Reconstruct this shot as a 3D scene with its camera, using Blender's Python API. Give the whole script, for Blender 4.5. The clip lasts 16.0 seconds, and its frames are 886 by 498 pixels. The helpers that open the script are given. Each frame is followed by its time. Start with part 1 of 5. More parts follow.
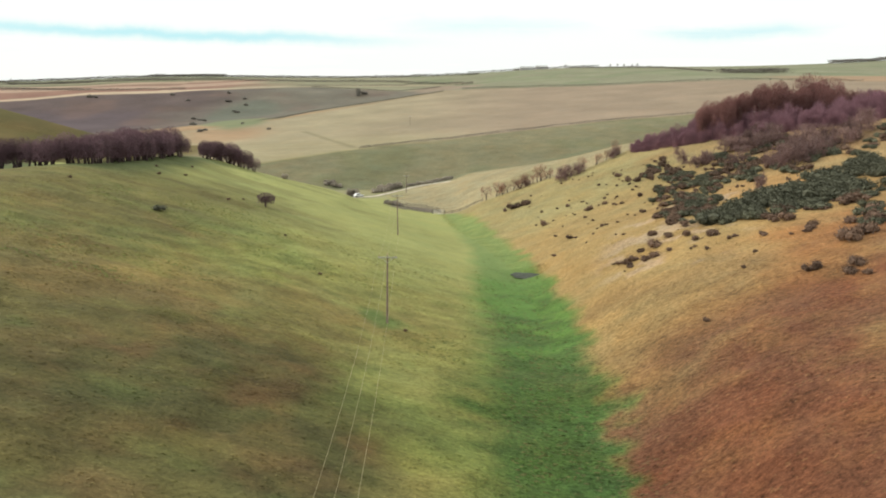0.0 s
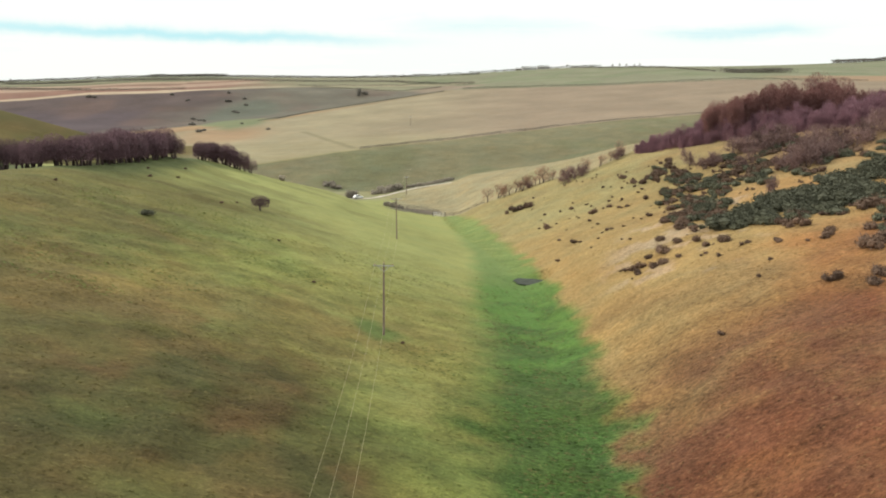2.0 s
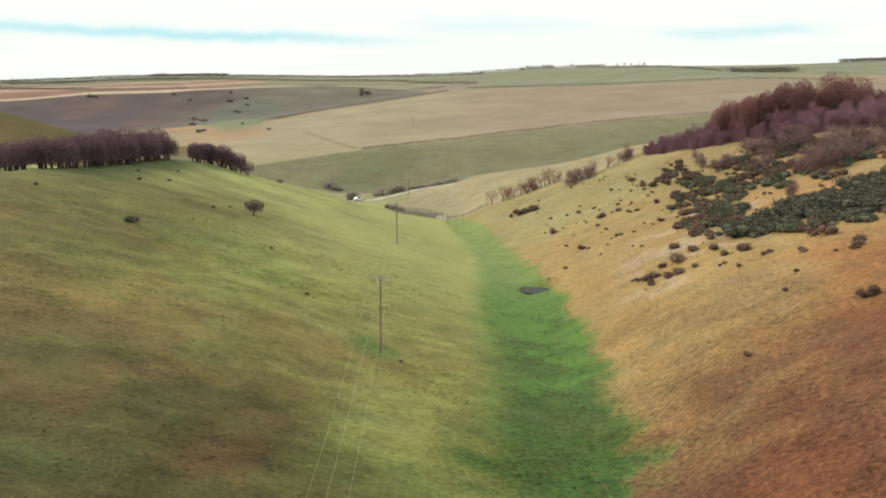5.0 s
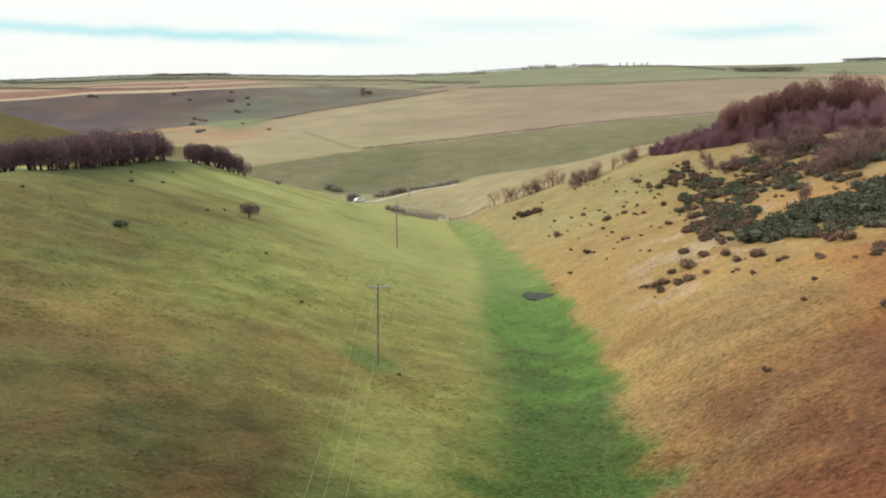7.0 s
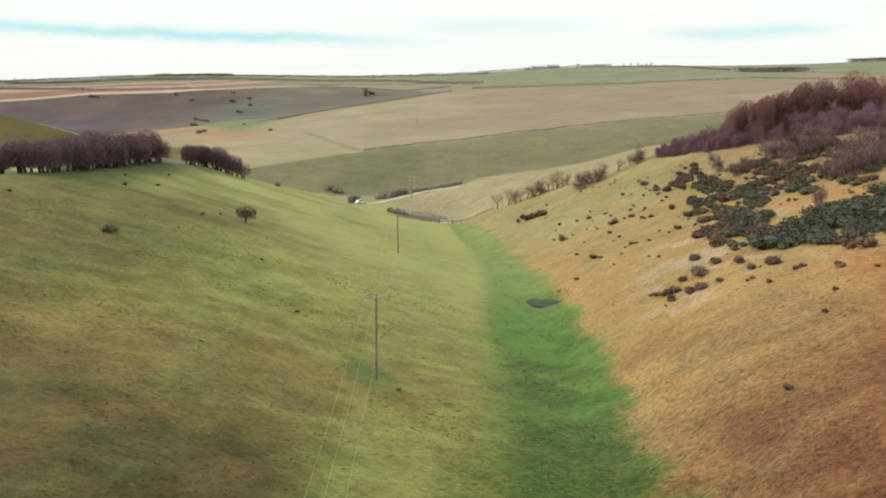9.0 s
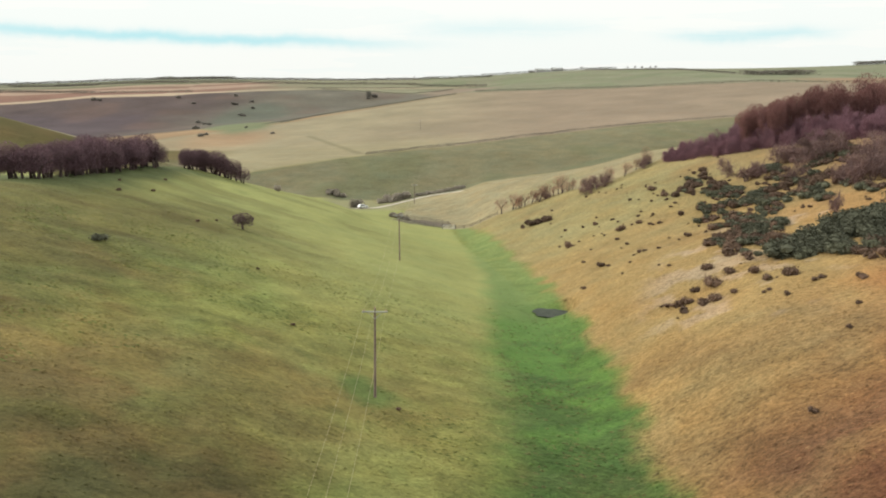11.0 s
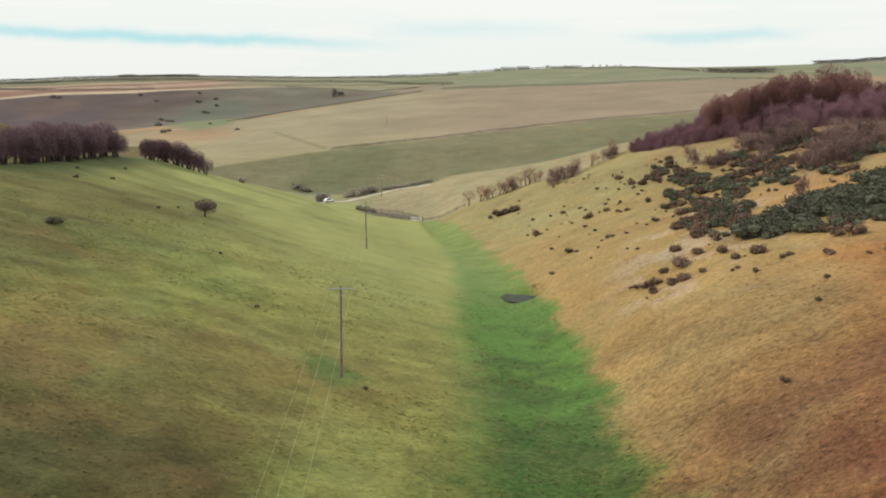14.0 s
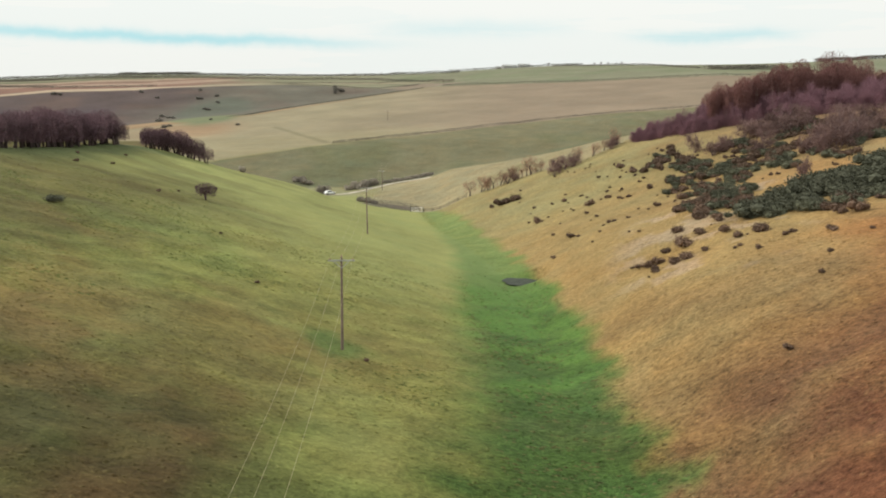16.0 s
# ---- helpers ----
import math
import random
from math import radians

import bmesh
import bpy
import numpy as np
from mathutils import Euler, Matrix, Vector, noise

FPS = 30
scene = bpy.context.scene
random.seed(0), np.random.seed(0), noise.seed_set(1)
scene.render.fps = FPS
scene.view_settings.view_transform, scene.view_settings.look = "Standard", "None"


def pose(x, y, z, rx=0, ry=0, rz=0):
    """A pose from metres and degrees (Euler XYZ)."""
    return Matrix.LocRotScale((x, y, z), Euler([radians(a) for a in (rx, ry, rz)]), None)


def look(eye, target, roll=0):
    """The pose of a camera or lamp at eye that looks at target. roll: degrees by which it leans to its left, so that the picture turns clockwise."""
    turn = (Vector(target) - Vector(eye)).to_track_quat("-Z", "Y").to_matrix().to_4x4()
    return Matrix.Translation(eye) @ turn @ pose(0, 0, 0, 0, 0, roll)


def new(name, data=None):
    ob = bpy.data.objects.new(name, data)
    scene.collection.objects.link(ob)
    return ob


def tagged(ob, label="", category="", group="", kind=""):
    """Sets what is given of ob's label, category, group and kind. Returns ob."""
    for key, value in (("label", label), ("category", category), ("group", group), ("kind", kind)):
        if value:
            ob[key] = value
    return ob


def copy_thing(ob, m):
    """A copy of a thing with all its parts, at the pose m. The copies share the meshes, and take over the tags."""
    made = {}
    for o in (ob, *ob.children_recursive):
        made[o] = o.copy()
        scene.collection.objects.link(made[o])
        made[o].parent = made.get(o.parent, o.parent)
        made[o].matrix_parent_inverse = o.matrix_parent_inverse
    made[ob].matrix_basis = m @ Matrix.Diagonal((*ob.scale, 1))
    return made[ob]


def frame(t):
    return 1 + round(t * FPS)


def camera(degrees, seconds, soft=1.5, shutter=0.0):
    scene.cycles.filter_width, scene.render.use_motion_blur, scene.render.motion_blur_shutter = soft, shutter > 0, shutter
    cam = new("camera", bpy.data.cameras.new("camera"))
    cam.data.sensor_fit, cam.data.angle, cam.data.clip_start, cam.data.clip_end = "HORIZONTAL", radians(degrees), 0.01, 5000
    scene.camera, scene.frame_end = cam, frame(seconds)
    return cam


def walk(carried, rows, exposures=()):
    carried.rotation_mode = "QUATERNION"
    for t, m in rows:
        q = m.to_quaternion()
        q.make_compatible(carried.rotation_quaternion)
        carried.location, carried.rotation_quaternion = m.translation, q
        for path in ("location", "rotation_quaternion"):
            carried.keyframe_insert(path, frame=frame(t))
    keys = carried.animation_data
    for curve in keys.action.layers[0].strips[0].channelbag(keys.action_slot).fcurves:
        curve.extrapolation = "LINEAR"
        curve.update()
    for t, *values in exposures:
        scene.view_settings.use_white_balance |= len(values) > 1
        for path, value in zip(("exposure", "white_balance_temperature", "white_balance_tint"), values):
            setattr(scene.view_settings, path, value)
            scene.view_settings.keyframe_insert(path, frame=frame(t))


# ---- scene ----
cam = camera(56.2, 16.0, soft=1.9)
# seconds, x, y, z, yaw, pitch
ROWS = [
    (0.0, 0.0, 0.0, 29.98, 0.0, -10.15), (0.5, 0.05, 1.25, 29.98, 0.01, -10.15), (1.0, 0.11, 2.475, 29.99, 0.04, -10.15),
    (1.5, 0.18, 3.70, 29.99, 0.06, -10.15), (2.0, 0.24, 4.93, 30.0, 0.1, -10.15), (2.5, 0.29, 6.12, 30.0, 0.13, -10.15),
    (3.0, 0.32, 7.28, 30.0, 0.16, -10.16), (3.5, 0.34, 8.40, 30.01, 0.19, -10.17), (4.0, 0.37, 9.51, 30.01, 0.24, -10.17),
    (6.5, 0.55, 14.91, 29.99, 0.45, -10.18), (7.0, 0.57, 15.95, 29.98, 0.48, -10.18), (7.5, 0.58, 16.95, 29.99, 0.51, -10.18),
    (8.0, 0.6, 17.98, 30.0, 0.55, -10.18), (8.5, 0.61, 19.05, 30.01, 0.61, -10.17), (9.0, 0.63, 20.1, 30.03, 0.68, -10.16),
    (11.5, 0.67, 25.0, 30.1, 0.93, -9.94), (11.8, 0.67, 25.38, 30.06, 0.91, -9.95), (11.9, 0.67, 25.46, 30.01, 0.0, -9.97),
    (12.0, 0.67, 25.51, 29.96, -0.79, -9.99), (12.5, 0.67, 25.51, 29.5, -0.81, -9.98), (12.6, 0.67, 25.51, 29.4, -0.83, -9.98),
    (12.8, 0.67, 25.5, 29.19, -1.11, -9.97), (13.0, 0.67, 25.47, 28.97, -1.36, -9.97), (13.5, 0.67, 25.40, 28.32, -1.37, -9.95),
    (14.0, 0.67, 25.31, 27.66, -1.36, -9.94), (14.5, 0.65, 25.22, 27.03, -1.35, -9.95), (15.0, 0.64, 25.19, 26.4, -1.34, -9.95),
    (15.5, 0.64, 25.21, 25.79, -1.31, -9.95), (16.0, 0.63, 25.26, 25.18, -1.3, -9.95),
]
walk(cam, [(t, pose(x, y, z, 90 + pitch, 0, yaw)) for t, x, y, z, yaw, pitch in ROWS], exposures=[(0.0, 0.33), (4.0, 0.3), (8.0, 0.26), (11.6, 0.23), (12.2, 0.14), (16.0, 0.14)])

# ---- world, sun ----
SUN_AZ, SUN_EL = radians(-72), radians(30)     # azimuth from +y towards +x
world = bpy.data.worlds.new("sky")
scene.world = world
world.use_nodes = True


def link_nodes(tree):
    tree.nodes.clear()
    return tree.nodes, tree.links


def math_node(nt, op, a, b=None, clamp=False):
    n = nt.nodes.new("ShaderNodeMath")
    n.operation, n.use_clamp = op, clamp
    for k, v in enumerate((a, b)):
        if v is None:
            continue
        if isinstance(v, (int, float)):
            n.inputs[k].default_value = v
        else:
            nt.links.new(v, n.inputs[k])
    return n.outputs[0]


def build_world(nt):
    nodes, links = link_nodes(nt)
    sky = nodes.new("ShaderNodeTexSky")
    sky.sky_type, sky.sun_disc = "NISHITA", False
    sky.sun_elevation, sky.sun_rotation = SUN_EL, SUN_AZ
    sky.air_density, sky.dust_density = 1.0, 2.0
    blue = nodes.new("ShaderNodeMixRGB")
    blue.blend_type = "MULTIPLY"
    blue.inputs[0].default_value = 1.0
    blue.inputs[2].default_value = (0.05, 0.05, 0.05, 1)
    links.new(sky.outputs[0], blue.inputs[1])
    co = nodes.new("ShaderNodeTexCoord")
    sep = nodes.new("ShaderNodeSeparateXYZ")
    links.new(co.outputs["Generated"], sep.inputs[0])
    # cloud layer: long flat streaks, thin in a few low gaps
    stretch = nodes.new("ShaderNodeMapping")
    stretch.inputs["Scale"].default_value = (2.2, 2.2, 26.0)
    stretch.inputs["Location"].default_value = (0.35, 0.0, 0.35)
    links.new(co.outputs["Generated"], stretch.inputs[0])
    nz = nodes.new("ShaderNodeTexNoise")
    nz.inputs["Scale"].default_value, nz.inputs["Detail"].default_value = 1.6, 5.0
    links.new(stretch.outputs[0], nz.inputs[0])
    ramp = nodes.new("ShaderNodeMapRange")
    ramp.inputs[1].default_value, ramp.inputs[2].default_value = 0.36, 0.5
    links.new(nz.outputs[0], ramp.inputs[0])
    # three low streaks of thinner cloud
    az = math_node(nt, "ARCTAN2", sep.outputs[0], sep.outputs[1])
    wisp = nodes.new("ShaderNodeTexNoise")
    wisp.inputs["Scale"].default_value, wisp.inputs["Detail"].default_value, wisp.inputs["Roughness"].default_value = 9.0, 6.0, 0.65
    links.new(co.outputs["Generated"], wisp.inputs[0])
    ragged = math_node(nt, "MULTIPLY", math_node(nt, "SUBTRACT", wisp.outputs[0], 0.5), 0.022)
    gap = None
    for a0, aw, e0, ew, k in ((-0.34, 0.26, 0.0735, 0.0062, 0.78), (0.33, 0.085, 0.0752, 0.0065, 0.5), (0.05, 0.11, 0.087, 0.009, 0.28)):
        u = math_node(nt, "DIVIDE", math_node(nt, "SUBTRACT", az, a0), aw)
        slope = math_node(nt, "ADD", math_node(nt, "MULTIPLY", math_node(nt, "SUBTRACT", az, a0), -0.012), ragged)
        v = math_node(nt, "DIVIDE", math_node(nt, "SUBTRACT", math_node(nt, "SUBTRACT", sep.outputs[2], e0), slope), ew)
        r2 = math_node(nt, "ADD", math_node(nt, "POWER", math_node(nt, "ABSOLUTE", u), 4.0), math_node(nt, "MULTIPLY", v, v))
        g = math_node(nt, "MULTIPLY", math_node(nt, "EXPONENT", math_node(nt, "MULTIPLY", r2, -1.0)), k)
        gap = g if gap is None else math_node(nt, "MAXIMUM", gap, g)
    front = math_node(nt, "GREATER_THAN", sep.outputs[1], 0.0)
    gap = math_node(nt, "MULTIPLY", gap, front)
    cover = math_node(nt, "SUBTRACT", math_node(nt, "MAXIMUM", ramp.outputs[0], 0.94), gap, clamp=True)
    cloud = nodes.new("ShaderNodeMixRGB")
    links.new(cover, cloud.inputs[0])
    cyan = nodes.new("ShaderNodeMixRGB")
    cyan.inputs[0].default_value = 0.88
    links.new(blue.outputs[0], cyan.inputs[1])
    cyan.inputs[2].default_value = (0.52, 0.95, 1.02, 1)
    links.new(cyan.outputs[0], cloud.inputs[1])
    cloud.inputs[2].default_value = (1.03, 1.05, 1.0, 1)
    bg = nodes.new("ShaderNodeBackground")
    # an overcast sky is dimmest at the horizon and brightest overhead
    rise = math_node(nt, "ADD", math_node(nt, "MULTIPLY", math_node(nt, "MAXIMUM", sep.outputs[2], 0.0), 0.4), 0.77)
    links.new(rise, bg.inputs["Strength"])
    links.new(cloud.outputs[0], bg.inputs[0])
    out = nodes.new("ShaderNodeOutputWorld")
    links.new(bg.outputs[0], out.inputs[0])


build_world(world.node_tree)
sun = new("sun", bpy.data.lights.new("sun", "SUN"))
sun.data.energy, sun.data.angle, sun.data.color = 2.55, radians(24), (1.0, 0.93, 0.82)
sun.matrix_world = look((0, 0, 200), (-100 * math.sin(SUN_AZ) * math.cos(SUN_EL), -100 * math.cos(SUN_AZ) * math.cos(SUN_EL), 200 - 100 * math.sin(SUN_EL)))


# ---- the lie of the land ----
def lattice(ix, iy, seed):
    h = np.sin(ix * 127.1 + iy * 311.7 + seed * 74.7) * 43758.5453
    return h - np.floor(h)


def value_noise(x, y, scale, seed=0):
    x, y = np.asarray(x, float) / scale, np.asarray(y, float) / scale
    ix, iy = np.floor(x), np.floor(y)
    fx, fy = x - ix, y - iy
    fx, fy = fx * fx * (3 - 2 * fx), fy * fy * (3 - 2 * fy)
    a, b = lattice(ix, iy, seed), lattice(ix + 1, iy, seed)
    c, d = lattice(ix, iy + 1, seed), lattice(ix + 1, iy + 1, seed)
    return (a + (b - a) * fx) * (1 - fy) + (c + (d - c) * fx) * fy - 0.5


def fbm(x, y, scale, octaves=4, seed=0):
    return sum(value_noise(x, y, scale / 2**k, seed + k) / 2**k for k in range(octaves))


def step(a, b, v):
    t = np.clip((np.asarray(v, float) - a) / (b - a), 0, 1)
    return t * t * (3 - 2 * t)


def soft_max(a, b, k):
    d = np.clip(0.5 + 0.5 * (a - b) / k, 0, 1)
    return b + (a - b) * d + k * d * (1 - d)


def soft_ramp(v, k):
    """max(v, 0) with a bend of k metres."""
    return soft_max(v, 0 * v, k)


def axis(y):
    """Where the valley's floor runs."""
    return 13.5 - 14.5 * step(130, 262, y) - 30 * step(255, 330, y)


def floor_height(y):
    return np.interp(y, (-200, 80, 250, 310, 400), (6, 0.3, -3.2, -4.3, -4.5))


def land(x, y):
    """Height of the ground, without its small relief."""
    x, y = np.broadcast_arrays(np.asarray(x, float), np.asarray(y, float))
    d = x - axis(y)
    base = floor_height(y)
    # left hill, ending in a spur
    u = soft_ramp(-d - 3.5, 6)
    left = 0.285 * u - 0.36 * soft_ramp(-x - 62, 6) + 0.15 * soft_ramp(-x - 90, 10)
    left = left + 1.2 * np.exp(-(((x + 62) / 9) ** 2) - ((y - 203) / 22) ** 2) + 1.3 * np.exp(-(((x + 38) / 11) ** 2) - ((y - 252) / 20) ** 2)
    left = left - 0.9 * np.exp(-(((x + 7) / 8) ** 2) - ((y - 93) / 15) ** 2)
    left = left * (1 - step(214, 318, y + 0.15 * (x + 50)))
    # right hill
    u = soft_ramp(d - 4, 5)
    near = 7.0 * (1 - np.exp(-u / 8.5)) + 0.25 * u
    far = 0.39 * u
    w = step(125, 185, y)
    right = near * (1 - w) + far * w - 0.105 * soft_ramp(u - 47, 12) - 0.12 * soft_ramp(u - 85, 12)
    right = right - 1.0 * np.exp(-(((x - 29) / 6) ** 2) - ((y - 124) / 13) ** 2)
    y0 = 238 - 2.0 * np.clip(x - 55, 0, 38)
    fall = 0.62 - 0.3 * step(40, 95, x)
    right = right * (1 - fall * step(y0, y0 + 105, y) - (1 - fall) * step(y0 + 105, y0 + 300, y))
    h = base + np.where(d < 0, left, right)
    # broad field hill across the end
    v = y - 322
    hill = -4.5 + 0.26 * soft_ramp(v, 12) - 0.18 * soft_ramp(v - 48, 8) + 0.06 * np.clip(x + 39, -70, 260) * step(330, 400, y)
    q = -0.83 * (x + 112) + 0.56 * (y - 545)
    hill = hill - 0.1 * np.minimum(soft_ramp(q, 30), 150)
    h = soft_max(h, hill, 3)
    # the floor drops a little towards the pen and the lane
    west = np.interp(y, (240, 280), (-20, -40))
    h = h - 1.05 * step(135, 245, y) * step(372, 325, y) * step(11, 3, x) * step(west - 8, west, x)
    # olive spur behind the left trees
    crest = 15 - 0.29 * (x + 133)
    spur = np.minimum(crest, 34) - 0.16 * np.abs(y - 335 - 0.1 * (x + 133))
    h = soft_max(h, np.where(x < -60, spur, -30), 4)
    # dark hillside, then the plateau
    moor = 8 - 0.3 * soft_ramp(600 - y, 30) + 0.2 * soft_ramp(y - 645, 20) - 0.14 * soft_ramp(y - 800, 15)
    h = np.where(x < 150, soft_max(h, moor, 6), h)
    top = 60 + 0.03 * np.clip(x, -60, 900) + 0.012 * np.clip(x + 60, -900, 0) - 0.055 * np.abs(y - 1040)
    top = top + 4 * np.exp(-((x + 330) / 130) ** 2) + 5 * np.exp(-((x - 170) / 130) ** 2) + 4 * np.exp(-((x - 640) / 120) ** 2)
    w = step(820, 960, y)
    return h * (1 - w) + np.maximum(top, -10) * w


def surface(x, y):
    """Height of the ground with its hummocks, sheep terraces and the hollow of the dew pond."""
    z = land(x, y)
    near, off = step(420, 200, y), np.abs(x - axis(y))
    flat = 1 - 0.85 * step(9, 5, np.abs(x - axis(y) + 1)) * step(95, 150, y)
    small = (0.12 + 0.14 * step(5, 12, off)) * fbm(x, y, 2.6, 2, 13) + 0.025 * np.sin(z * 6 + 4 * fbm(x, y, 9, 2, 17)) * step(3, 8, z)
    z = z + 0.32 * fbm(x, y, 16, 2, 7) * step(900, 300, y) + near * flat * small
    basin = step(1.4, 1.0, np.hypot((np.asarray(x) - 14.9) / 3.3, (np.asarray(y) - 145.6) / 3.0))
    return z + basin * (land(14.9, 145.6) - 0.4 - z)


def ground_z(x, y):
    return float(surface(x, y))


# ---- materials ----
def material(name, colour, rough=0.85, variation=0.25, scale=6.0, bump=0.3, metal=0.0, attribute=None, random=0.0, second=None, translucent=0.0):
    m = bpy.data.materials.new(name)
    m.use_nodes = True
    nt = m.node_tree
    nodes, links = link_nodes(nt)
    out = nodes.new("ShaderNodeOutputMaterial")
    b = nodes.new("ShaderNodeBsdfPrincipled")
    b.inputs["Roughness"].default_value, b.inputs["Metallic"].default_value = rough, metal
    b.inputs["Specular IOR Level"].default_value = 0.25
    links.new(b.outputs[0], out.inputs[0])
    co = nodes.new("ShaderNodeTexCoord")
    fine, coarse = nodes.new("ShaderNodeTexNoise"), nodes.new("ShaderNodeTexNoise")
    fine.inputs["Scale"].default_value, fine.inputs["Detail"].default_value = scale, 6.0
    coarse.inputs["Scale"].default_value, coarse.inputs["Detail"].default_value = scale * 0.13, 4.0
    for n in (fine, coarse):
        links.new(co.outputs["Object"], n.inputs[0])
    a = nodes.new("ShaderNodeMapRange")
    a.inputs[1].default_value, a.inputs[2].default_value = 0.25, 0.75
    a.inputs[3].default_value, a.inputs[4].default_value = 1 - variation, 1 + variation
    links.new(fine.outputs[0], a.inputs[0])
    c = nodes.new("ShaderNodeMapRange")
    c.inputs[1].default_value, c.inputs[2].default_value = 0.3, 0.7
    c.inputs[3].default_value, c.inputs[4].default_value = 1 - variation * 0.7, 1 + variation * 0.7
    links.new(coarse.outputs[0], c.inputs[0])
    gain = math_node(nt, "MULTIPLY", a.outputs[0], c.outputs[0])
    if random:
        info = nodes.new("ShaderNodeObjectInfo")
        r = nodes.new("ShaderNodeMapRange")
        r.inputs[3].default_value, r.inputs[4].default_value = 1 - random, 1 + random
        links.new(info.outputs["Random"], r.inputs[0])
        gain = math_node(nt, "MULTIPLY", gain, r.outputs[0])
    base = nodes.new("ShaderNodeMixRGB")
    base.inputs[1].default_value = (*colour, 1)
    base.inputs[2].default_value = (*(second or colour), 1)
    links.new(coarse.outputs[0], base.inputs[0])
    if attribute:
        at = nodes.new("ShaderNodeAttribute")
        at.attribute_name = attribute
        links.new(at.outputs["Color"], base.inputs[1])
        links.new(at.outputs["Color"], base.inputs[2])
    tone = nodes.new("ShaderNodeVectorMath")
    tone.operation = "SCALE"
    links.new(base.outputs[0], tone.inputs[0])
    links.new(gain, tone.inputs["Scale"])
    links.new(tone.outputs[0], b.inputs["Base Color"])
    if translucent:
        b.inputs["Transmission Weight"].default_value = 0.0
        t = nodes.new("ShaderNodeBsdfTranslucent")
        links.new(tone.outputs[0], t.inputs[0])
        mix = nodes.new("ShaderNodeMixShader")
        mix.inputs[0].default_value = translucent
        links.new(b.outputs[0], mix.inputs[1])
        links.new(t.outputs[0], mix.inputs[2])
        links.new(mix.outputs[0], out.inputs[0])
    if bump:
        bp = nodes.new("ShaderNodeBump")
        bp.inputs["Strength"].default_value, bp.inputs["Distance"].default_value = bump, 0.6 / scale
        links.new(fine.outputs[0], bp.inputs["Height"])
        links.new(bp.outputs[0], b.inputs["Normal"])
    return m


def ground_material():
    """Pasture: the colour of each parcel, broken up by tussocks, moss and dead straw."""
    m = bpy.data.materials.new("pasture")
    m.use_nodes = True
    nt = m.node_tree
    nodes, links = link_nodes(nt)
    out, b = nodes.new("ShaderNodeOutputMaterial"), nodes.new("ShaderNodeBsdfPrincipled")
    b.inputs["Roughness"].default_value, b.inputs["Specular IOR Level"].default_value = 0.95, 0.1
    links.new(b.outputs[0], out.inputs[0])
    at = nodes.new("ShaderNodeAttribute")
    at.attribute_name = "parcel"
    rough = nodes.new("ShaderNodeAttribute")
    rough.attribute_name = "tussock"
    co = nodes.new("ShaderNodeTexCoord")

    def noise_at(scale, detail, low, high, stretch=(1, 1, 1)):
        mp = nodes.new("ShaderNodeMapping")
        mp.inputs["Scale"].default_value = stretch
        links.new(co.outputs["Object"], mp.inputs[0])
        n = nodes.new("ShaderNodeTexNoise")
        n.inputs["Scale"].default_value, n.inputs["Detail"].default_value, n.inputs["Roughness"].default_value = scale, detail, 0.6
        links.new(mp.outputs[0], n.inputs[0])
        r = nodes.new("ShaderNodeMapRange")
        r.inputs[1].default_value, r.inputs[2].default_value = 0.3, 0.7
        r.inputs[3].default_value, r.inputs[4].default_value = low, high
        r.clamp = False
        links.new(n.outputs[0], r.inputs[0])
        return n.outputs[0], r.outputs[0]

    h1, tuft = noise_at(2.0, 5, -0.42, 0.42, (0.8, 1.2, 1))
    h2, clump = noise_at(0.28, 4, -0.24, 0.24, (0.6, 1.0, 1))
    _, broad = noise_at(0.03, 4, -0.12, 0.12)
    h3, blade = noise_at(6.5, 3, -0.3, 0.3, (0.8, 1.15, 1))
    weight = math_node(nt, "MULTIPLY", math_node(nt, "ADD", math_node(nt, "ADD", tuft, blade), clump), rough.outputs["Fac"])
    gain = math_node(nt, "ADD", math_node(nt, "ADD", weight, broad), 1.0)
    straw = nodes.new("ShaderNodeMixRGB")
    straw.blend_type = "MULTIPLY"
    straw.inputs[2].default_value = (1.22, 0.98, 0.8, 1)
    _, fade = noise_at(0.11, 5, 0.0, 1.0)
    links.new(math_node(nt, "MULTIPLY", fade, rough.outputs["Fac"], clamp=True), straw.inputs[0])
    links.new(at.outputs["Color"], straw.inputs[1])
    tone = nodes.new("ShaderNodeVectorMath")
    tone.operation = "SCALE"
    links.new(straw.outputs[0], tone.inputs[0])
    links.new(gain, tone.inputs["Scale"])
    links.new(tone.outputs[0], b.inputs["Base Color"])
    bp = nodes.new("ShaderNodeBump")
    bp.inputs["Distance"].default_value = 0.55
    links.new(math_node(nt, "MULTIPLY", rough.outputs["Fac"], 0.8), bp.inputs["Strength"])
    links.new(math_node(nt, "ADD", math_node(nt, "ADD", h1, h2), math_node(nt, "MULTIPLY", h3, 0.3)), bp.inputs["Height"])
    links.new(bp.outputs[0], b.inputs["Normal"])
    return m


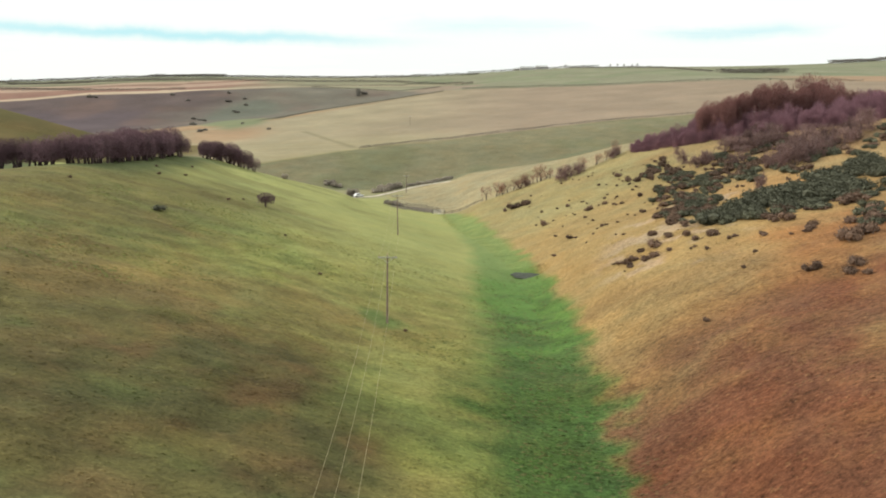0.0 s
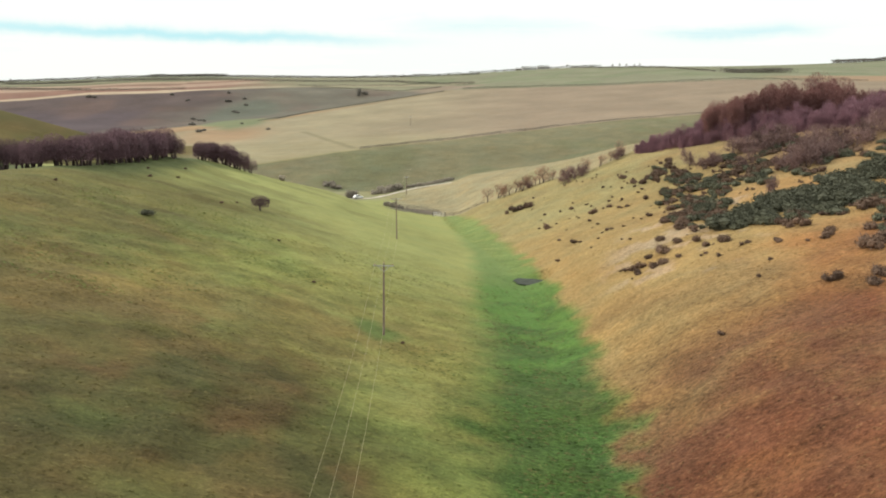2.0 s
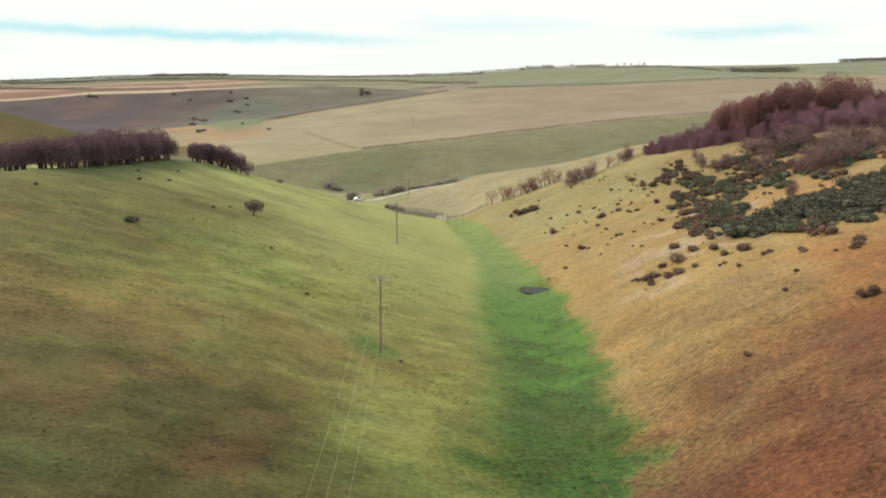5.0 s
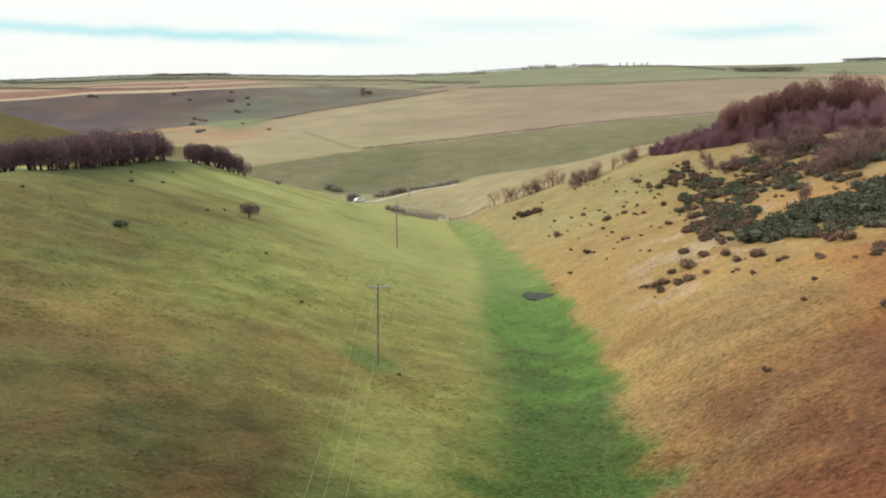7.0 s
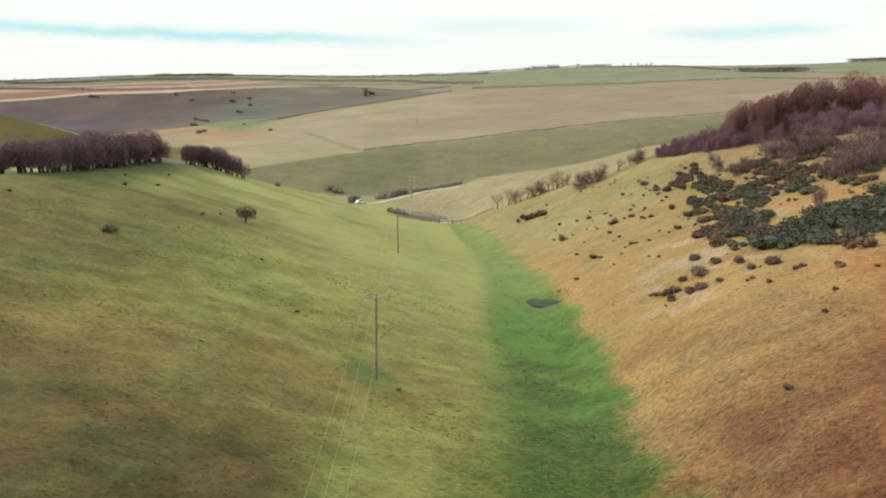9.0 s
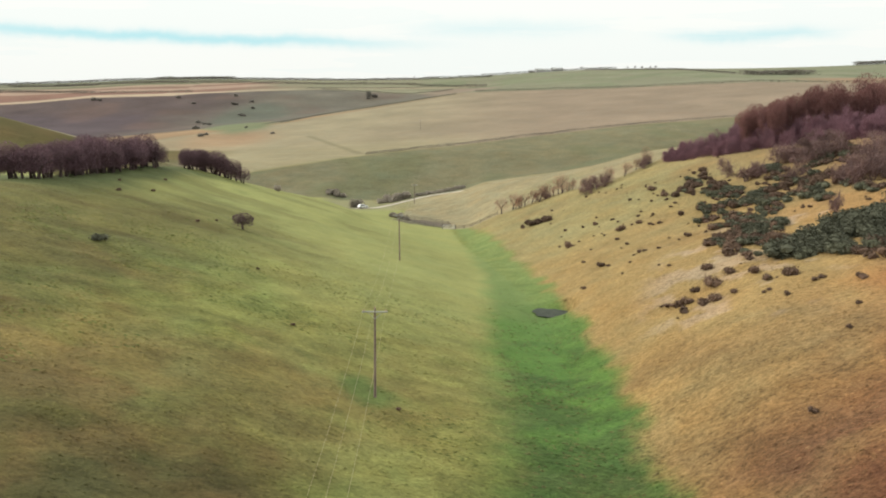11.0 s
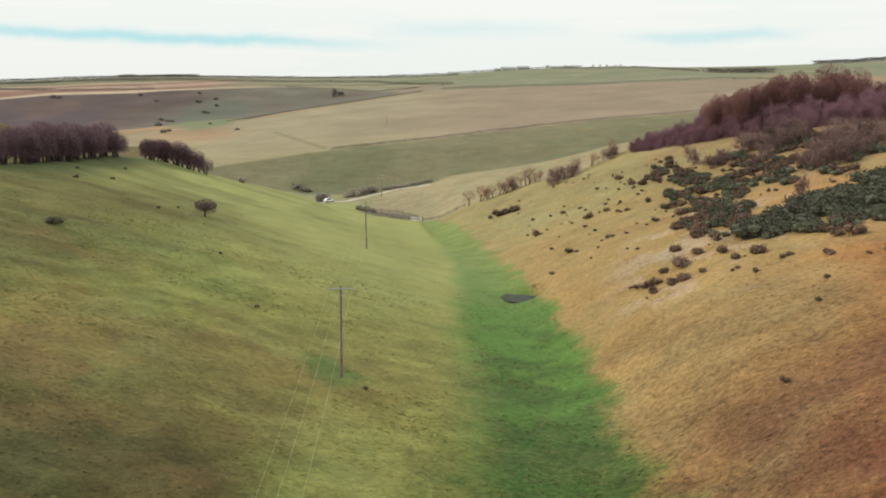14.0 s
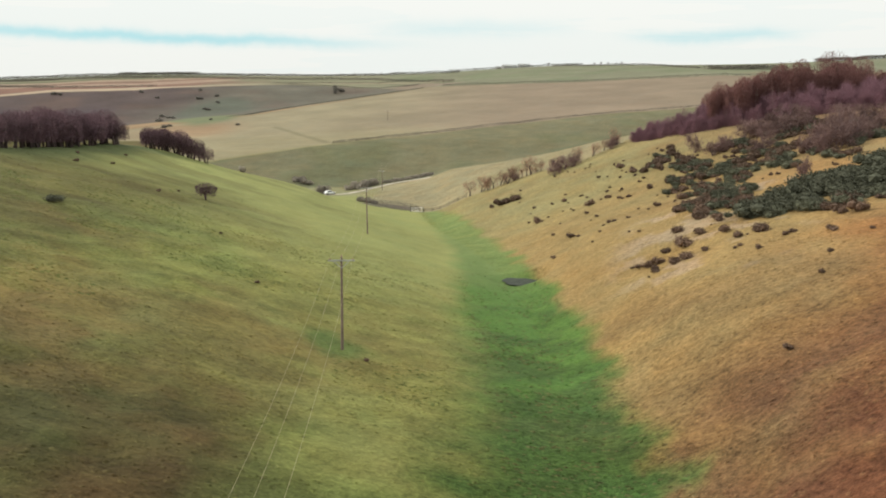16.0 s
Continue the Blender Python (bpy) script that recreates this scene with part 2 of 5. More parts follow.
PASTURE = ground_material()
BARK = material("bark", (0.075, 0.055, 0.05), variation=0.35, scale=9)
TWIGS = material("twigs", (0.172, 0.104, 0.122), variation=0.3, scale=3, bump=0, random=0.3, second=(0.125, 0.077, 0.089), translucent=0.25)
TWIGS_RED = material("reddish_twigs", (0.225, 0.113, 0.098), variation=0.3, scale=3, bump=0, random=0.2, second=(0.18, 0.09, 0.087), translucent=0.35)
TWIGS_PURPLE = material("purple_birch_twigs", (0.262, 0.146, 0.172), variation=0.25, scale=3, bump=0, random=0.16, second=(0.22, 0.12, 0.145), translucent=0.5)
TWIGS_MAUVE = material("grey_mauve_twigs", (0.2, 0.128, 0.115), variation=0.3, scale=3, bump=0, random=0.35, second=(0.15, 0.094, 0.086), translucent=0.25)
TWIGS_ORANGE = material("orange_brown_twigs", (0.36, 0.22, 0.16), variation=0.3, scale=3, bump=0, random=0.25, second=(0.3, 0.17, 0.12), translucent=0.3)
GORSE = material("gorse_leaf", (0.084, 0.088, 0.056), variation=0.3, scale=4, bump=0, random=0.22, second=(0.108, 0.11, 0.074))
BRAMBLE = material("bramble", (0.135, 0.084, 0.058), variation=0.4, scale=5, bump=0, random=0.35, second=(0.1, 0.066, 0.045))
PALE_BARK = material("mauve_bark", (0.17, 0.12, 0.125), variation=0.3, scale=9)
# FAR_ colours are lightened: the haze of distance is put into them
FAR_TWIGS = material("far_twigs", (0.3, 0.28, 0.27), variation=0.2, scale=0.6, bump=0)
FAR_SCRUB = material("far_scrub", (0.18, 0.162, 0.135), variation=0.3, scale=0.6, bump=0, second=(0.145, 0.135, 0.112))
LANE_SCRUB = material("lane_scrub", (0.34, 0.3, 0.245), variation=0.3, scale=3, bump=0, random=0.2, second=(0.27, 0.24, 0.2), translucent=0.3)
MOOR_SCRUB = material("moor_scrub", (0.19, 0.175, 0.15), variation=0.3, scale=0.6, bump=0, second=(0.15, 0.14, 0.12))
POLE_WOOD = material("creosoted_wood", (0.2, 0.15, 0.125), variation=0.3, scale=7, bump=0.4)
STEEL = material("galvanised_steel", (0.42, 0.43, 0.43), rough=0.45, metal=0.7, variation=0.15, scale=12, bump=0.1)
PORCELAIN = material("porcelain", (0.32, 0.2, 0.14), rough=0.25, variation=0.1, scale=20, bump=0)
CONDUCTOR = material("copper_conductor", (0.37, 0.32, 0.19), rough=0.5, metal=0.1, variation=0.1, scale=4, bump=0)
GATE_PAINT = material("white_gate_paint", (0.72, 0.72, 0.69), rough=0.5, variation=0.1, scale=6, bump=0.1)
WHITE_BARK = material("pale_birch_bark", (0.42, 0.34, 0.28), variation=0.35, scale=5)
FENCE_WOOD = material("weathered_wood", (0.11, 0.095, 0.082), variation=0.3, scale=8)
WATER = material("pond_mud", (0.042, 0.05, 0.036), rough=0.85, variation=0.3, scale=1.5, bump=0.2)
CHALK = material("chalk_track", (0.4, 0.36, 0.3), variation=0.25, scale=2, bump=0.3)
PAINT = material("white_car_paint", (0.75, 0.76, 0.76), rough=0.25, variation=0.04, scale=3, bump=0)
GLASS = material("dark_glass", (0.02, 0.025, 0.03), rough=0.05, variation=0.05, scale=3, bump=0)
RUBBER = material("rubber", (0.02, 0.02, 0.02), rough=0.8, variation=0.1, scale=20, bump=0)
BARN_WALL = material("barn_cladding", (0.36, 0.36, 0.35), variation=0.15, scale=1, bump=0.1)
BARN_ROOF = material("fibre_cement_roof", (0.6, 0.6, 0.59), variation=0.12, scale=1, bump=0.1)


# ---- mesh helpers ----
def mesh_object(name, verts, faces, mat, parent=None, label="", smooth=False):
    me = bpy.data.meshes.new(name)
    me.from_pydata([tuple(v) for v in verts], [], [tuple(f) for f in faces])
    me.materials.append(mat)
    if smooth:
        me.polygons.foreach_set("use_smooth", [True] * len(me.polygons))
    me.update()
    ob = new(name, me)
    ob.parent = parent
    if label:
        ob["label"] = label
    return ob


def part(name, bm, mat, parent=None, label=""):
    me = bpy.data.meshes.new(name)
    bm.to_mesh(me)
    bm.free()
    me.materials.append(mat)
    ob = new(name, me)
    ob.parent = parent
    if label:
        ob["label"] = label
    return ob


def box(bm, centre, size, m=None, bevel=0.0):
    made = bmesh.ops.create_cube(bm, size=1.0, matrix=Matrix.Translation(centre) @ (m or Matrix()) @ Matrix.Diagonal((*size, 1)))
    if bevel:
        edges = list({e for v in made["verts"] for e in v.link_edges})
        bmesh.ops.bevel(bm, geom=edges, offset=bevel, segments=2, affect="EDGES", profile=0.5)


def tube(verts, faces, path, radii, sides=6, cap=True):
    """A tapered tube along path, joined to the lists."""
    path = [Vector(p) for p in path]
    start = len(verts)
    for i, (p, r) in enumerate(zip(path, radii)):
        d = (path[min(i + 1, len(path) - 1)] - path[max(i - 1, 0)]).normalized()
        a = d.orthogonal().normalized() if i == 0 else (a - a.dot(d) * d).normalized()
        b = d.cross(a)
        for k in range(sides):
            w = 2 * math.pi * k / sides
            verts.append(p + r * (math.cos(w) * a + math.sin(w) * b))
    for i in range(len(path) - 1):
        for k in range(sides):
            n = (k + 1) % sides
            faces.append((start + i * sides + k, start + i * sides + n, start + (i + 1) * sides + n, start + (i + 1) * sides + k))
    if cap:
        faces.append(tuple(start + k for k in reversed(range(sides))))
        faces.append(tuple(start + (len(path) - 1) * sides + k for k in range(sides)))


# ---- ground ----
def graded(stops):
    """Grid lines: (place, spacing there) pairs, spacing eased between them."""
    out = [stops[0][0]]
    for (a, sa), (b, sb) in zip(stops, stops[1:]):
        n = max(1, round((b - a) / ((sa + sb) / 2)))
        t = np.arange(1, n + 1) / n
        out += list(a + (b - a) * (sa * t + 0.5 * (sb - sa) * t * t) / (0.5 * (sa + sb)))
    return np.array(out)


def lerp(a, b, w):
    return a + (np.asarray(b, float) - a) * np.asarray(w)[..., None]


EDGE_Y = (40, 58, 75, 97, 112, 131, 148, 164, 180, 197, 215, 232, 250)
EDGE_LEFT = (3.0, 3.4, 3.8, 4.6, 4.9, 5.4, 5.5, 5.4, 5.2, 4.2, 3.2, 1.8, -0.4)
EDGE_RIGHT = (15.2, 15.4, 16.0, 17.6, 17.8, 17.6, 17.0, 15.8, 13.9, 12.2, 10.0, 7.6, 3.2)


def hedge_line(x):
    return np.interp(x, (-40, -18, -1, 13, 30, 37, 51, 60), (290, 272, 250, 248, 243, 232, 238, 250))


def parcels(x, y, z):
    """Base colour of the ground, with shade and lens falloff painted in, and tussock strength."""
    n1, n2, n3 = fbm(x, y, 9, 4, 3), fbm(x, y, 30, 4, 11), fbm(x, y, 3, 3, 23)
    d = x - axis(y)
    col = np.zeros(x.shape + (3,)) + (0.166, 0.176, 0.058)
    tus = np.full(x.shape, 0.6)
    # left pasture
    col = lerp(col, (0.14, 0.17, 0.05), step(0.0, 0.35, n2 + 0.3 * n1))
    col = lerp(col, (0.135, 0.1, 0.045), 0.5 * step(0.1, 0.5, fbm(x, y, 22, 4, 41) + 0.35 * n1 + 0.004 * (95 - y)))
    lip = np.interp(y, EDGE_Y, EDGE_RIGHT)
    far_side = step(88, 170, y + 0.5 * (x + 20)) * (d < 0)
    col = lerp(col, (0.24, 0.255, 0.096), 0.85 * far_side)
    tus = tus - 0.35 * far_side
    # lens falloff at the view's lower left, put into browned ground colour
    corner_dim = step(0.0, 0.8, np.minimum((82 - y) / 28, 0.75) - np.maximum((9 + x) / 13, -0.45) + 0.4 * fbm(x, y, 7, 5, 43)) * step(2, -4, d + 4)
    corner_dim = np.clip(corner_dim * (0.95 + 0.3 * n3), 0, 1)
    col = lerp(col, lerp(np.zeros(x.shape + (3,)) + (0.05, 0.05, 0.022), (0.074, 0.05, 0.025), step(-0.2, 0.4, fbm(x, y, 5, 4, 45))), 0.93 * corner_dim)
    rusty = step(0.02, 0.3, fbm(x, 1.4 * y, 12, 4, 49) + 0.25 * n3) * step(112, 88, y) * step(57, 70, y) * step(-3, -10, x)
    col = lerp(col, (0.155, 0.098, 0.045), 0.5 * rusty)
    # brown streaks, plus the view's left-edge darkening put into the colour
    streak = fbm(x * 0.55, y * 1.6, 11, 4, 47)
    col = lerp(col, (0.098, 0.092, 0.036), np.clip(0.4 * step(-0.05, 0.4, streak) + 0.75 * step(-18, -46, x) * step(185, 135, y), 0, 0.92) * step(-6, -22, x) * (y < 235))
    # moss, rust and bare tussock mottling of the near pasture
    open_slope = step(150, 100, y) * step(1, -3, d + 4)
    col = lerp(col, (0.16, 0.1, 0.044), 0.2 * open_slope * step(0.12, 0.42, fbm(x, y, 6, 4, 91) + 0.3 * n3))
    col = lerp(col, (0.085, 0.125, 0.04), 0.28 * open_slope * step(0.15, 0.42, fbm(x, y, 8, 4, 93) + 0.3 * n3))
    col = col * (1 + 0.4 * (open_slope + 0.35 * (d < 0) * step(240, 180, y) * (1 - open_slope)) * fbm(x, 1.5 * y, 2.4, 3, 95))[..., None]
    # the hawthorn row's shade, put into the colour of the grass beside it
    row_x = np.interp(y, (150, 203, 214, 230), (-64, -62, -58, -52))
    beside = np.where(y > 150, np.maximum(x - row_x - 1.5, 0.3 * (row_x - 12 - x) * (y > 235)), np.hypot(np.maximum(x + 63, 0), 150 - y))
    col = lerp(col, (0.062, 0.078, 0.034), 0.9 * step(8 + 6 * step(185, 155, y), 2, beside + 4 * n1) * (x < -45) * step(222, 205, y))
    # right slope of dead grass
    right = step(-1.6, 1.6, x - lip - 0.3 + (1.5 + 2.5 * step(88, 66, y)) * n1 + (1.8 + 2.2 * step(88, 66, y)) * n3)
    dry = lerp(np.zeros(x.shape + (3,)) + (0.242, 0.18, 0.08), (0.24, 0.128, 0.053), step(-0.1, 0.45, fbm(x, y, 25, 4, 51) + 0.009 * (86 - y) + 0.006 * (x - 40) * (y < 140)))
    dry = lerp(dry, (0.215, 0.192, 0.092), step(150, 205, y + 12 * n2))
    dry = lerp(dry, (0.16, 0.10, 0.05), 0.25 * step(0.15, 0.5, fbm(x, y, 12, 4, 61)))
    # reddish dead grass near by, darkened further with lens falloff painted in
    dry = lerp(dry, (0.112, 0.051, 0.031), np.clip(0.8 + 0.55 * n1 + 0.4 * n3, 0, 0.95) * step(0.0, 1.12, (107 - y) / 36 + (x - 28) / 55 + 0.6 * n2))
    dry = lerp(dry, (0.228, 0.168, 0.085), 0.55 * step(46, 62, x + 6 * n1) * step(120, 150, y))
    scrubby = step(60, 76, x) * step(150, 165, y)
    dry = lerp(dry, lerp(np.zeros(x.shape + (3,)) + (0.22, 0.15, 0.08), (0.15, 0.1, 0.06), step(-0.1, 0.3, fbm(x, y, 8, 4, 67))), 0.8 * scrubby)
    dry = lerp(dry, (0.27, 0.17, 0.072), 0.7 * step(1.2, 0.6, np.hypot((x - 57) / 11, (y - 147) / 9) + 0.4 * n1))
    litter = step(0.12, 0.3, n3 + 0.6 * n1) * step(1.3, 0.8, np.hypot((x - 40) / 15, (y - 132 - 0.8 * (x - 40)) / 22))
    dry = lerp(dry, (0.31, 0.25, 0.185), 0.6 * litter)
    col = lerp(col, dry, right)
    tus = tus + right * (0.05 + 0.3 * step(120, 80, y))
    # bright green strip on the valley floor
    mid = (lip + np.interp(y, EDGE_Y, EDGE_LEFT)) / 2
    half = (lip - np.interp(y, EDGE_Y, EDGE_LEFT)) / 2
    soft = 1.2 + (1.0 + 1.8 * step(150, 100, y)) * (x < mid)
    strip = step(soft, -soft, np.abs(x - mid) - half + (1.5 + 2.5 * step(88, 66, y)) * n1 + (1.8 + 2.2 * step(88, 66, y)) * n3) * (y < 251)
    lush = lerp(np.zeros(x.shape + (3,)) + (0.07, 0.15, 0.036), (0.148, 0.198, 0.07), step(110, 190, y + 20 * n1))
    lush = lerp(lush, (0.05, 0.1, 0.03), step(-0.05, 0.35, n3 + n1) * (1 - 0.75 * step(100, 150, y)))
    lush = lerp(lush, (0.085, 0.085, 0.045), 0.75 * step(0.0, 0.45, fbm(x, y, 6, 4, 71) + 0.016 * (84 - y) + 0.045 * (x - 10) * step(108, 85, y)))
    # darker near end: lusher grass plus lens falloff put into the green
    lush = lerp(lush, (0.042, 0.094, 0.026), 0.85 * step(110, 73, y + 14 * n1))
    lush = lerp(lush, (0.034, 0.072, 0.022), 0.55 * step(0.0, 0.3, fbm(x, y, 2.2, 3, 73) + 0.4 * n1) * step(150, 105, y))
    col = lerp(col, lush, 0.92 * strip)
    tus = tus + 0.35 * strip * step(105, 70, y)
    tus = tus - 0.1 * strip * step(90, 150, y)
    # fresh grass round the poles
    ring = step(3.2, 1.2, np.hypot((x + 7.2) / 1.1, (y - 97) / 1.6) + 2 * n3)
    col = lerp(col, (0.06, 0.13, 0.04), 0.65 * ring)
    # stubble field behind the hedge, meadow bank above it
    behind = step(-0.8, 0.8, y - hedge_line(x)) * (x > -16)
    col = lerp(col, lerp(np.zeros(x.shape + (3,)) + (0.232, 0.212, 0.13), (0.2, 0.188, 0.106), step(0, 0.4, n2)), behind)
    col = lerp(col, (0.2, 0.198, 0.108), step(290, 298, y + 4 * n1) * step(330, 322, y) * step(-50, -42, x) * step(-12, -17, x))
    edge = np.interp(x, (-250, -120, -73, -38, -23.5, 1.5, 27.6, 55, 85, 113, 139, 300), (300, 330, 358, 376, 382.5, 390.5, 401.5, 414.5, 426.5, 429.5, 433.5, 478)) + 1.5 * n2
    low = np.interp(x, (-250, -60, -20, -7, 20, 45, 60, 300), (300, 322, 320, 316, 330, 337, 337, 337))
    bank = step(-1.5, 1.5, y - low) * step(2, -2, y - edge)
    col = lerp(col, lerp(np.zeros(x.shape + (3,)) + (0.142, 0.138, 0.084), (0.118, 0.125, 0.072), step(-0.1, 0.3, n2)), bank)
    # the great stubble field
    field = step(-2, 2, y - edge) * (x > -330)
    stubble = lerp(np.zeros(x.shape + (3,)) + (0.208, 0.166, 0.12), (0.228, 0.2, 0.13), step(60, -90, x - 0.1 * (y - 400)))
    stubble = lerp(stubble, (0.228, 0.202, 0.125), step(445, 395, y) * step(40, -30, x))
    stubble = lerp(stubble, (0.26, 0.175, 0.105), 0.8 * step(1.2, 0.3, np.hypot((x + 122) / 34, (y - 462) / 48) + 0.3 * n2))
    rows = 0.03 * np.sin((x * 0.35 + y) * 0.7)
    col = lerp(col, stubble * (1 + 0.12 * n2 + rows)[..., None], field)
    pale = step(3.5, 1.0, np.abs(y - edge - 4)) * (x > 0)
    col = lerp(col, (0.3, 0.245, 0.175), 0.6 * pale)
    tus = np.where(field > 0.5, 0.22, np.where(bank > 0.5, 0.5, tus))
    path = np.abs((y - 380) * 36 - (-x - 40) * 80) / 87.7
    col = lerp(col, (0.15, 0.135, 0.08), 0.7 * step(2.2, 0.8, path) * (y > 380) * (y < 462))
    # side valley and dark moor
    q = -0.83 * (x + 112) + 0.56 * (y - 545)
    side = step(-6, 6, q + 10 * n2) * step(430, 470, y)
    col = lerp(col, (0.19, 0.15, 0.095), side)
    col = lerp(col, (0.24, 0.165, 0.095), side * step(-75, -20, -np.abs(q - 30)) * step(650, 570, y))
    back = np.interp(x, (-125, -107, -100, -83, -64, -43, -21, 0), (545, 592, 640, 655, 675, 698, 726, 745))
    moor = np.where(x < -125, step(-22, 14, y - np.interp(x, (-420, -272, -220, -173, -145, -125), (570, 585, 548, 545, 575, 600)) + 25 * n2), step(-4, 4, y - back) * (x < 4))
    heath = lerp(np.zeros(x.shape + (3,)) + (0.072, 0.055, 0.053), (0.098, 0.092, 0.074), step(-250, -140, x + 40 * n2))
    # dark purple shadow at the moor's left end, put into its colour
    heath = lerp(heath, (0.05, 0.04, 0.05), 0.55 * step(-225, -262, x + 30 * n2) * step(735, 690, y))
    heath = heath * (1.14 + 0.3 * fbm(x, y, 40, 4, 81) + 0.12 * fbm(x, y * 2, 30, 3, 83))[..., None]
    heath = lerp(heath, (0.12, 0.078, 0.062), 0.4 * step(0.1, 0.5, fbm(x, y, 60, 3, 85)))
    col = lerp(col, heath, moor * step(470, 540, y))
    verge = step(-27, -21, y - back + 4 * n2) * step(5, -2, y - back) * step(-122, -112, x) * step(10, -6, x)
    col = lerp(col, lerp(np.zeros(x.shape + (3,)) + (0.14, 0.138, 0.08), (0.1, 0.096, 0.062), step(-6, -1, y - back)), 0.9 * verge)
    col = lerp(col, (0.13, 0.158, 0.085), 0.9 * step(1.15, 0.7, np.hypot((x + 137 + 0.2 * (y - 545)) / 22, (y - 556) / 62) + 0.3 * n2))
    col = lerp(col, (0.088, 0.1, 0.078), 0.8 * step(1.15, 0.6, np.hypot((x + 165) / 32, (y - 690) / 70) + 0.3 * n2))
    # olive spur
    spur = step(3, -3, y - 420) * step(262, 275, y) * step(-98, -122, x)
    col = lerp(col, lerp(np.zeros(x.shape + (3,)) + (0.088, 0.078, 0.03), (0.112, 0.088, 0.036), step(0, 0.3, n2)), spur)
    # plateau parcels
    brow = np.interp(x, (-400, -371, -331, -257, -192, -133, -97, -61, -40, 0), (747, 756, 779, 790, 838, 858, 838, 806, 800, 790))
    far = step(-2, 2, y - brow)
    v = y - brow + 5 * np.sin(x * 0.012 + 1)
    lowland = np.zeros(x.shape + (3,)) + (0.34, 0.275, 0.2)
    for a, c in ((12, (0.185, 0.11, 0.085)), (46, (0.28, 0.205, 0.155)), (80, (0.18, 0.112, 0.085)), (96, (0.26, 0.2, 0.145)), (120, (0.12, 0.13, 0.08)), (140, (0.22, 0.2, 0.135)), (152, (0.11, 0.12, 0.078)), (185, (0.17, 0.16, 0.11)), (200, (0.115, 0.125, 0.08))):
        lowland = lerp(lowland, c, step(-2, 2, v - a - 10 * np.floor((x + 900) / 210 % 2)))
    lowland = lerp(lowland, (0.18, 0.178, 0.118), step(-230, -150, x + 30 * n2))
    col = lerp(col, lowland, far * (x < 60))
    green = step(-2, 2, y - np.interp(x, (-30, 16, 48, 107, 153, 211, 310), (790, 722, 707, 674, 662, 646, 622))) * step(-40, -10, x + 0.15 * (y - 850))
    col = lerp(col, lerp(np.zeros(x.shape + (3,)) + (0.168, 0.172, 0.115), (0.148, 0.165, 0.102), step(0, 0.2, n2)), green)
    col = lerp(col, (0.2, 0.155, 0.12), 0.8 * step(1.1, 0.6, np.hypot((x - 4) / 38, (y - 800) / 60) + 0.3 * n2) * (y > 735))
    warm = green * step(230, 300, x) * step(705, 690, y)
    col = lerp(col, (0.3, 0.245, 0.175), 0.7 * green * (x > 150) * step(4, 2, np.abs(y - np.interp(x, (150, 211, 310), (672, 656, 632)))))
    col = lerp(col, (0.24, 0.17, 0.11), warm)
    col = lerp(col, (0.26, 0.22, 0.15), far * step(-260, -120, x) * step(40, 20, x) * step(5, 3, np.abs(y - 868 - 0.02 * x)))
    tus = np.where(y > 700, 0.25, tus)
    # mud of the pen by the gate, chalk track
    pen = step(1.3, 0.8, np.hypot((x + 9.5) / 8, (y - 260) / 7.5) + 0.4 * n3)
    col = lerp(col, (0.1, 0.085, 0.073), 0.85 * pen)
    return col, tus


def build_ground():
    xs = graded([(-4200, 700), (-1200, 30), (-420, 5), (-130, 1.5), (-62, 0.7), (62, 0.7), (130, 1.5), (420, 5), (1200, 30), (4200, 700)])
    ys = graded([(-4000, 800), (-300, 25), (20, 2), (45, 0.64), (165, 0.72), (345, 1.3), (650, 3.4), (1080, 5), (1300, 30), (4500, 700)])
    x, y = np.meshgrid(xs, ys)
    z = land(x, y)
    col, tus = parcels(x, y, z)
    z = surface(x, y)
    verts = np.stack([x, y, z], -1).reshape(-1, 3)
    ny, nx = x.shape
    i = (np.arange(ny - 1)[:, None] * nx + np.arange(nx - 1)).ravel()
    quads = np.stack([i, i + 1, i + 1 + nx, i + nx], 1).astype(np.int32)
    me = bpy.data.meshes.new("ground")
    me.vertices.add(len(verts))
    me.vertices.foreach_set("co", verts.astype(np.float32).ravel())
    me.loops.add(quads.size)
    me.loops.foreach_set("vertex_index", quads.ravel())
    me.polygons.add(len(quads))
    me.polygons.foreach_set("loop_start", np.arange(0, quads.size, 4, dtype=np.int32))
    me.polygons.foreach_set("use_smooth", np.ones(len(quads), bool))
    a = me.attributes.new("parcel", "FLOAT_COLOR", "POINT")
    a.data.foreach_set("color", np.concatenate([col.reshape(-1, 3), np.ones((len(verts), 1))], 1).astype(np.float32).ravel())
    a = me.attributes.new("tussock", "FLOAT", "POINT")
    a.data.foreach_set("value", tus.astype(np.float32).ravel())
    me.update(calc_edges=True)
    me.materials.append(PASTURE)
    return tagged(new("ground", me), "grass valley with green floor, tussocky slopes and far fields", "ground", kind="structure")


build_ground()


# ---- utility poles and wires ----
LINE = [(-4.4, 23.0), (-6.65, 96.0), (-9.2, 167.1), (-13.6, 306.0), (-18.2, 462.0)]
POLE_H, SPREAD = 8.3, 0.98


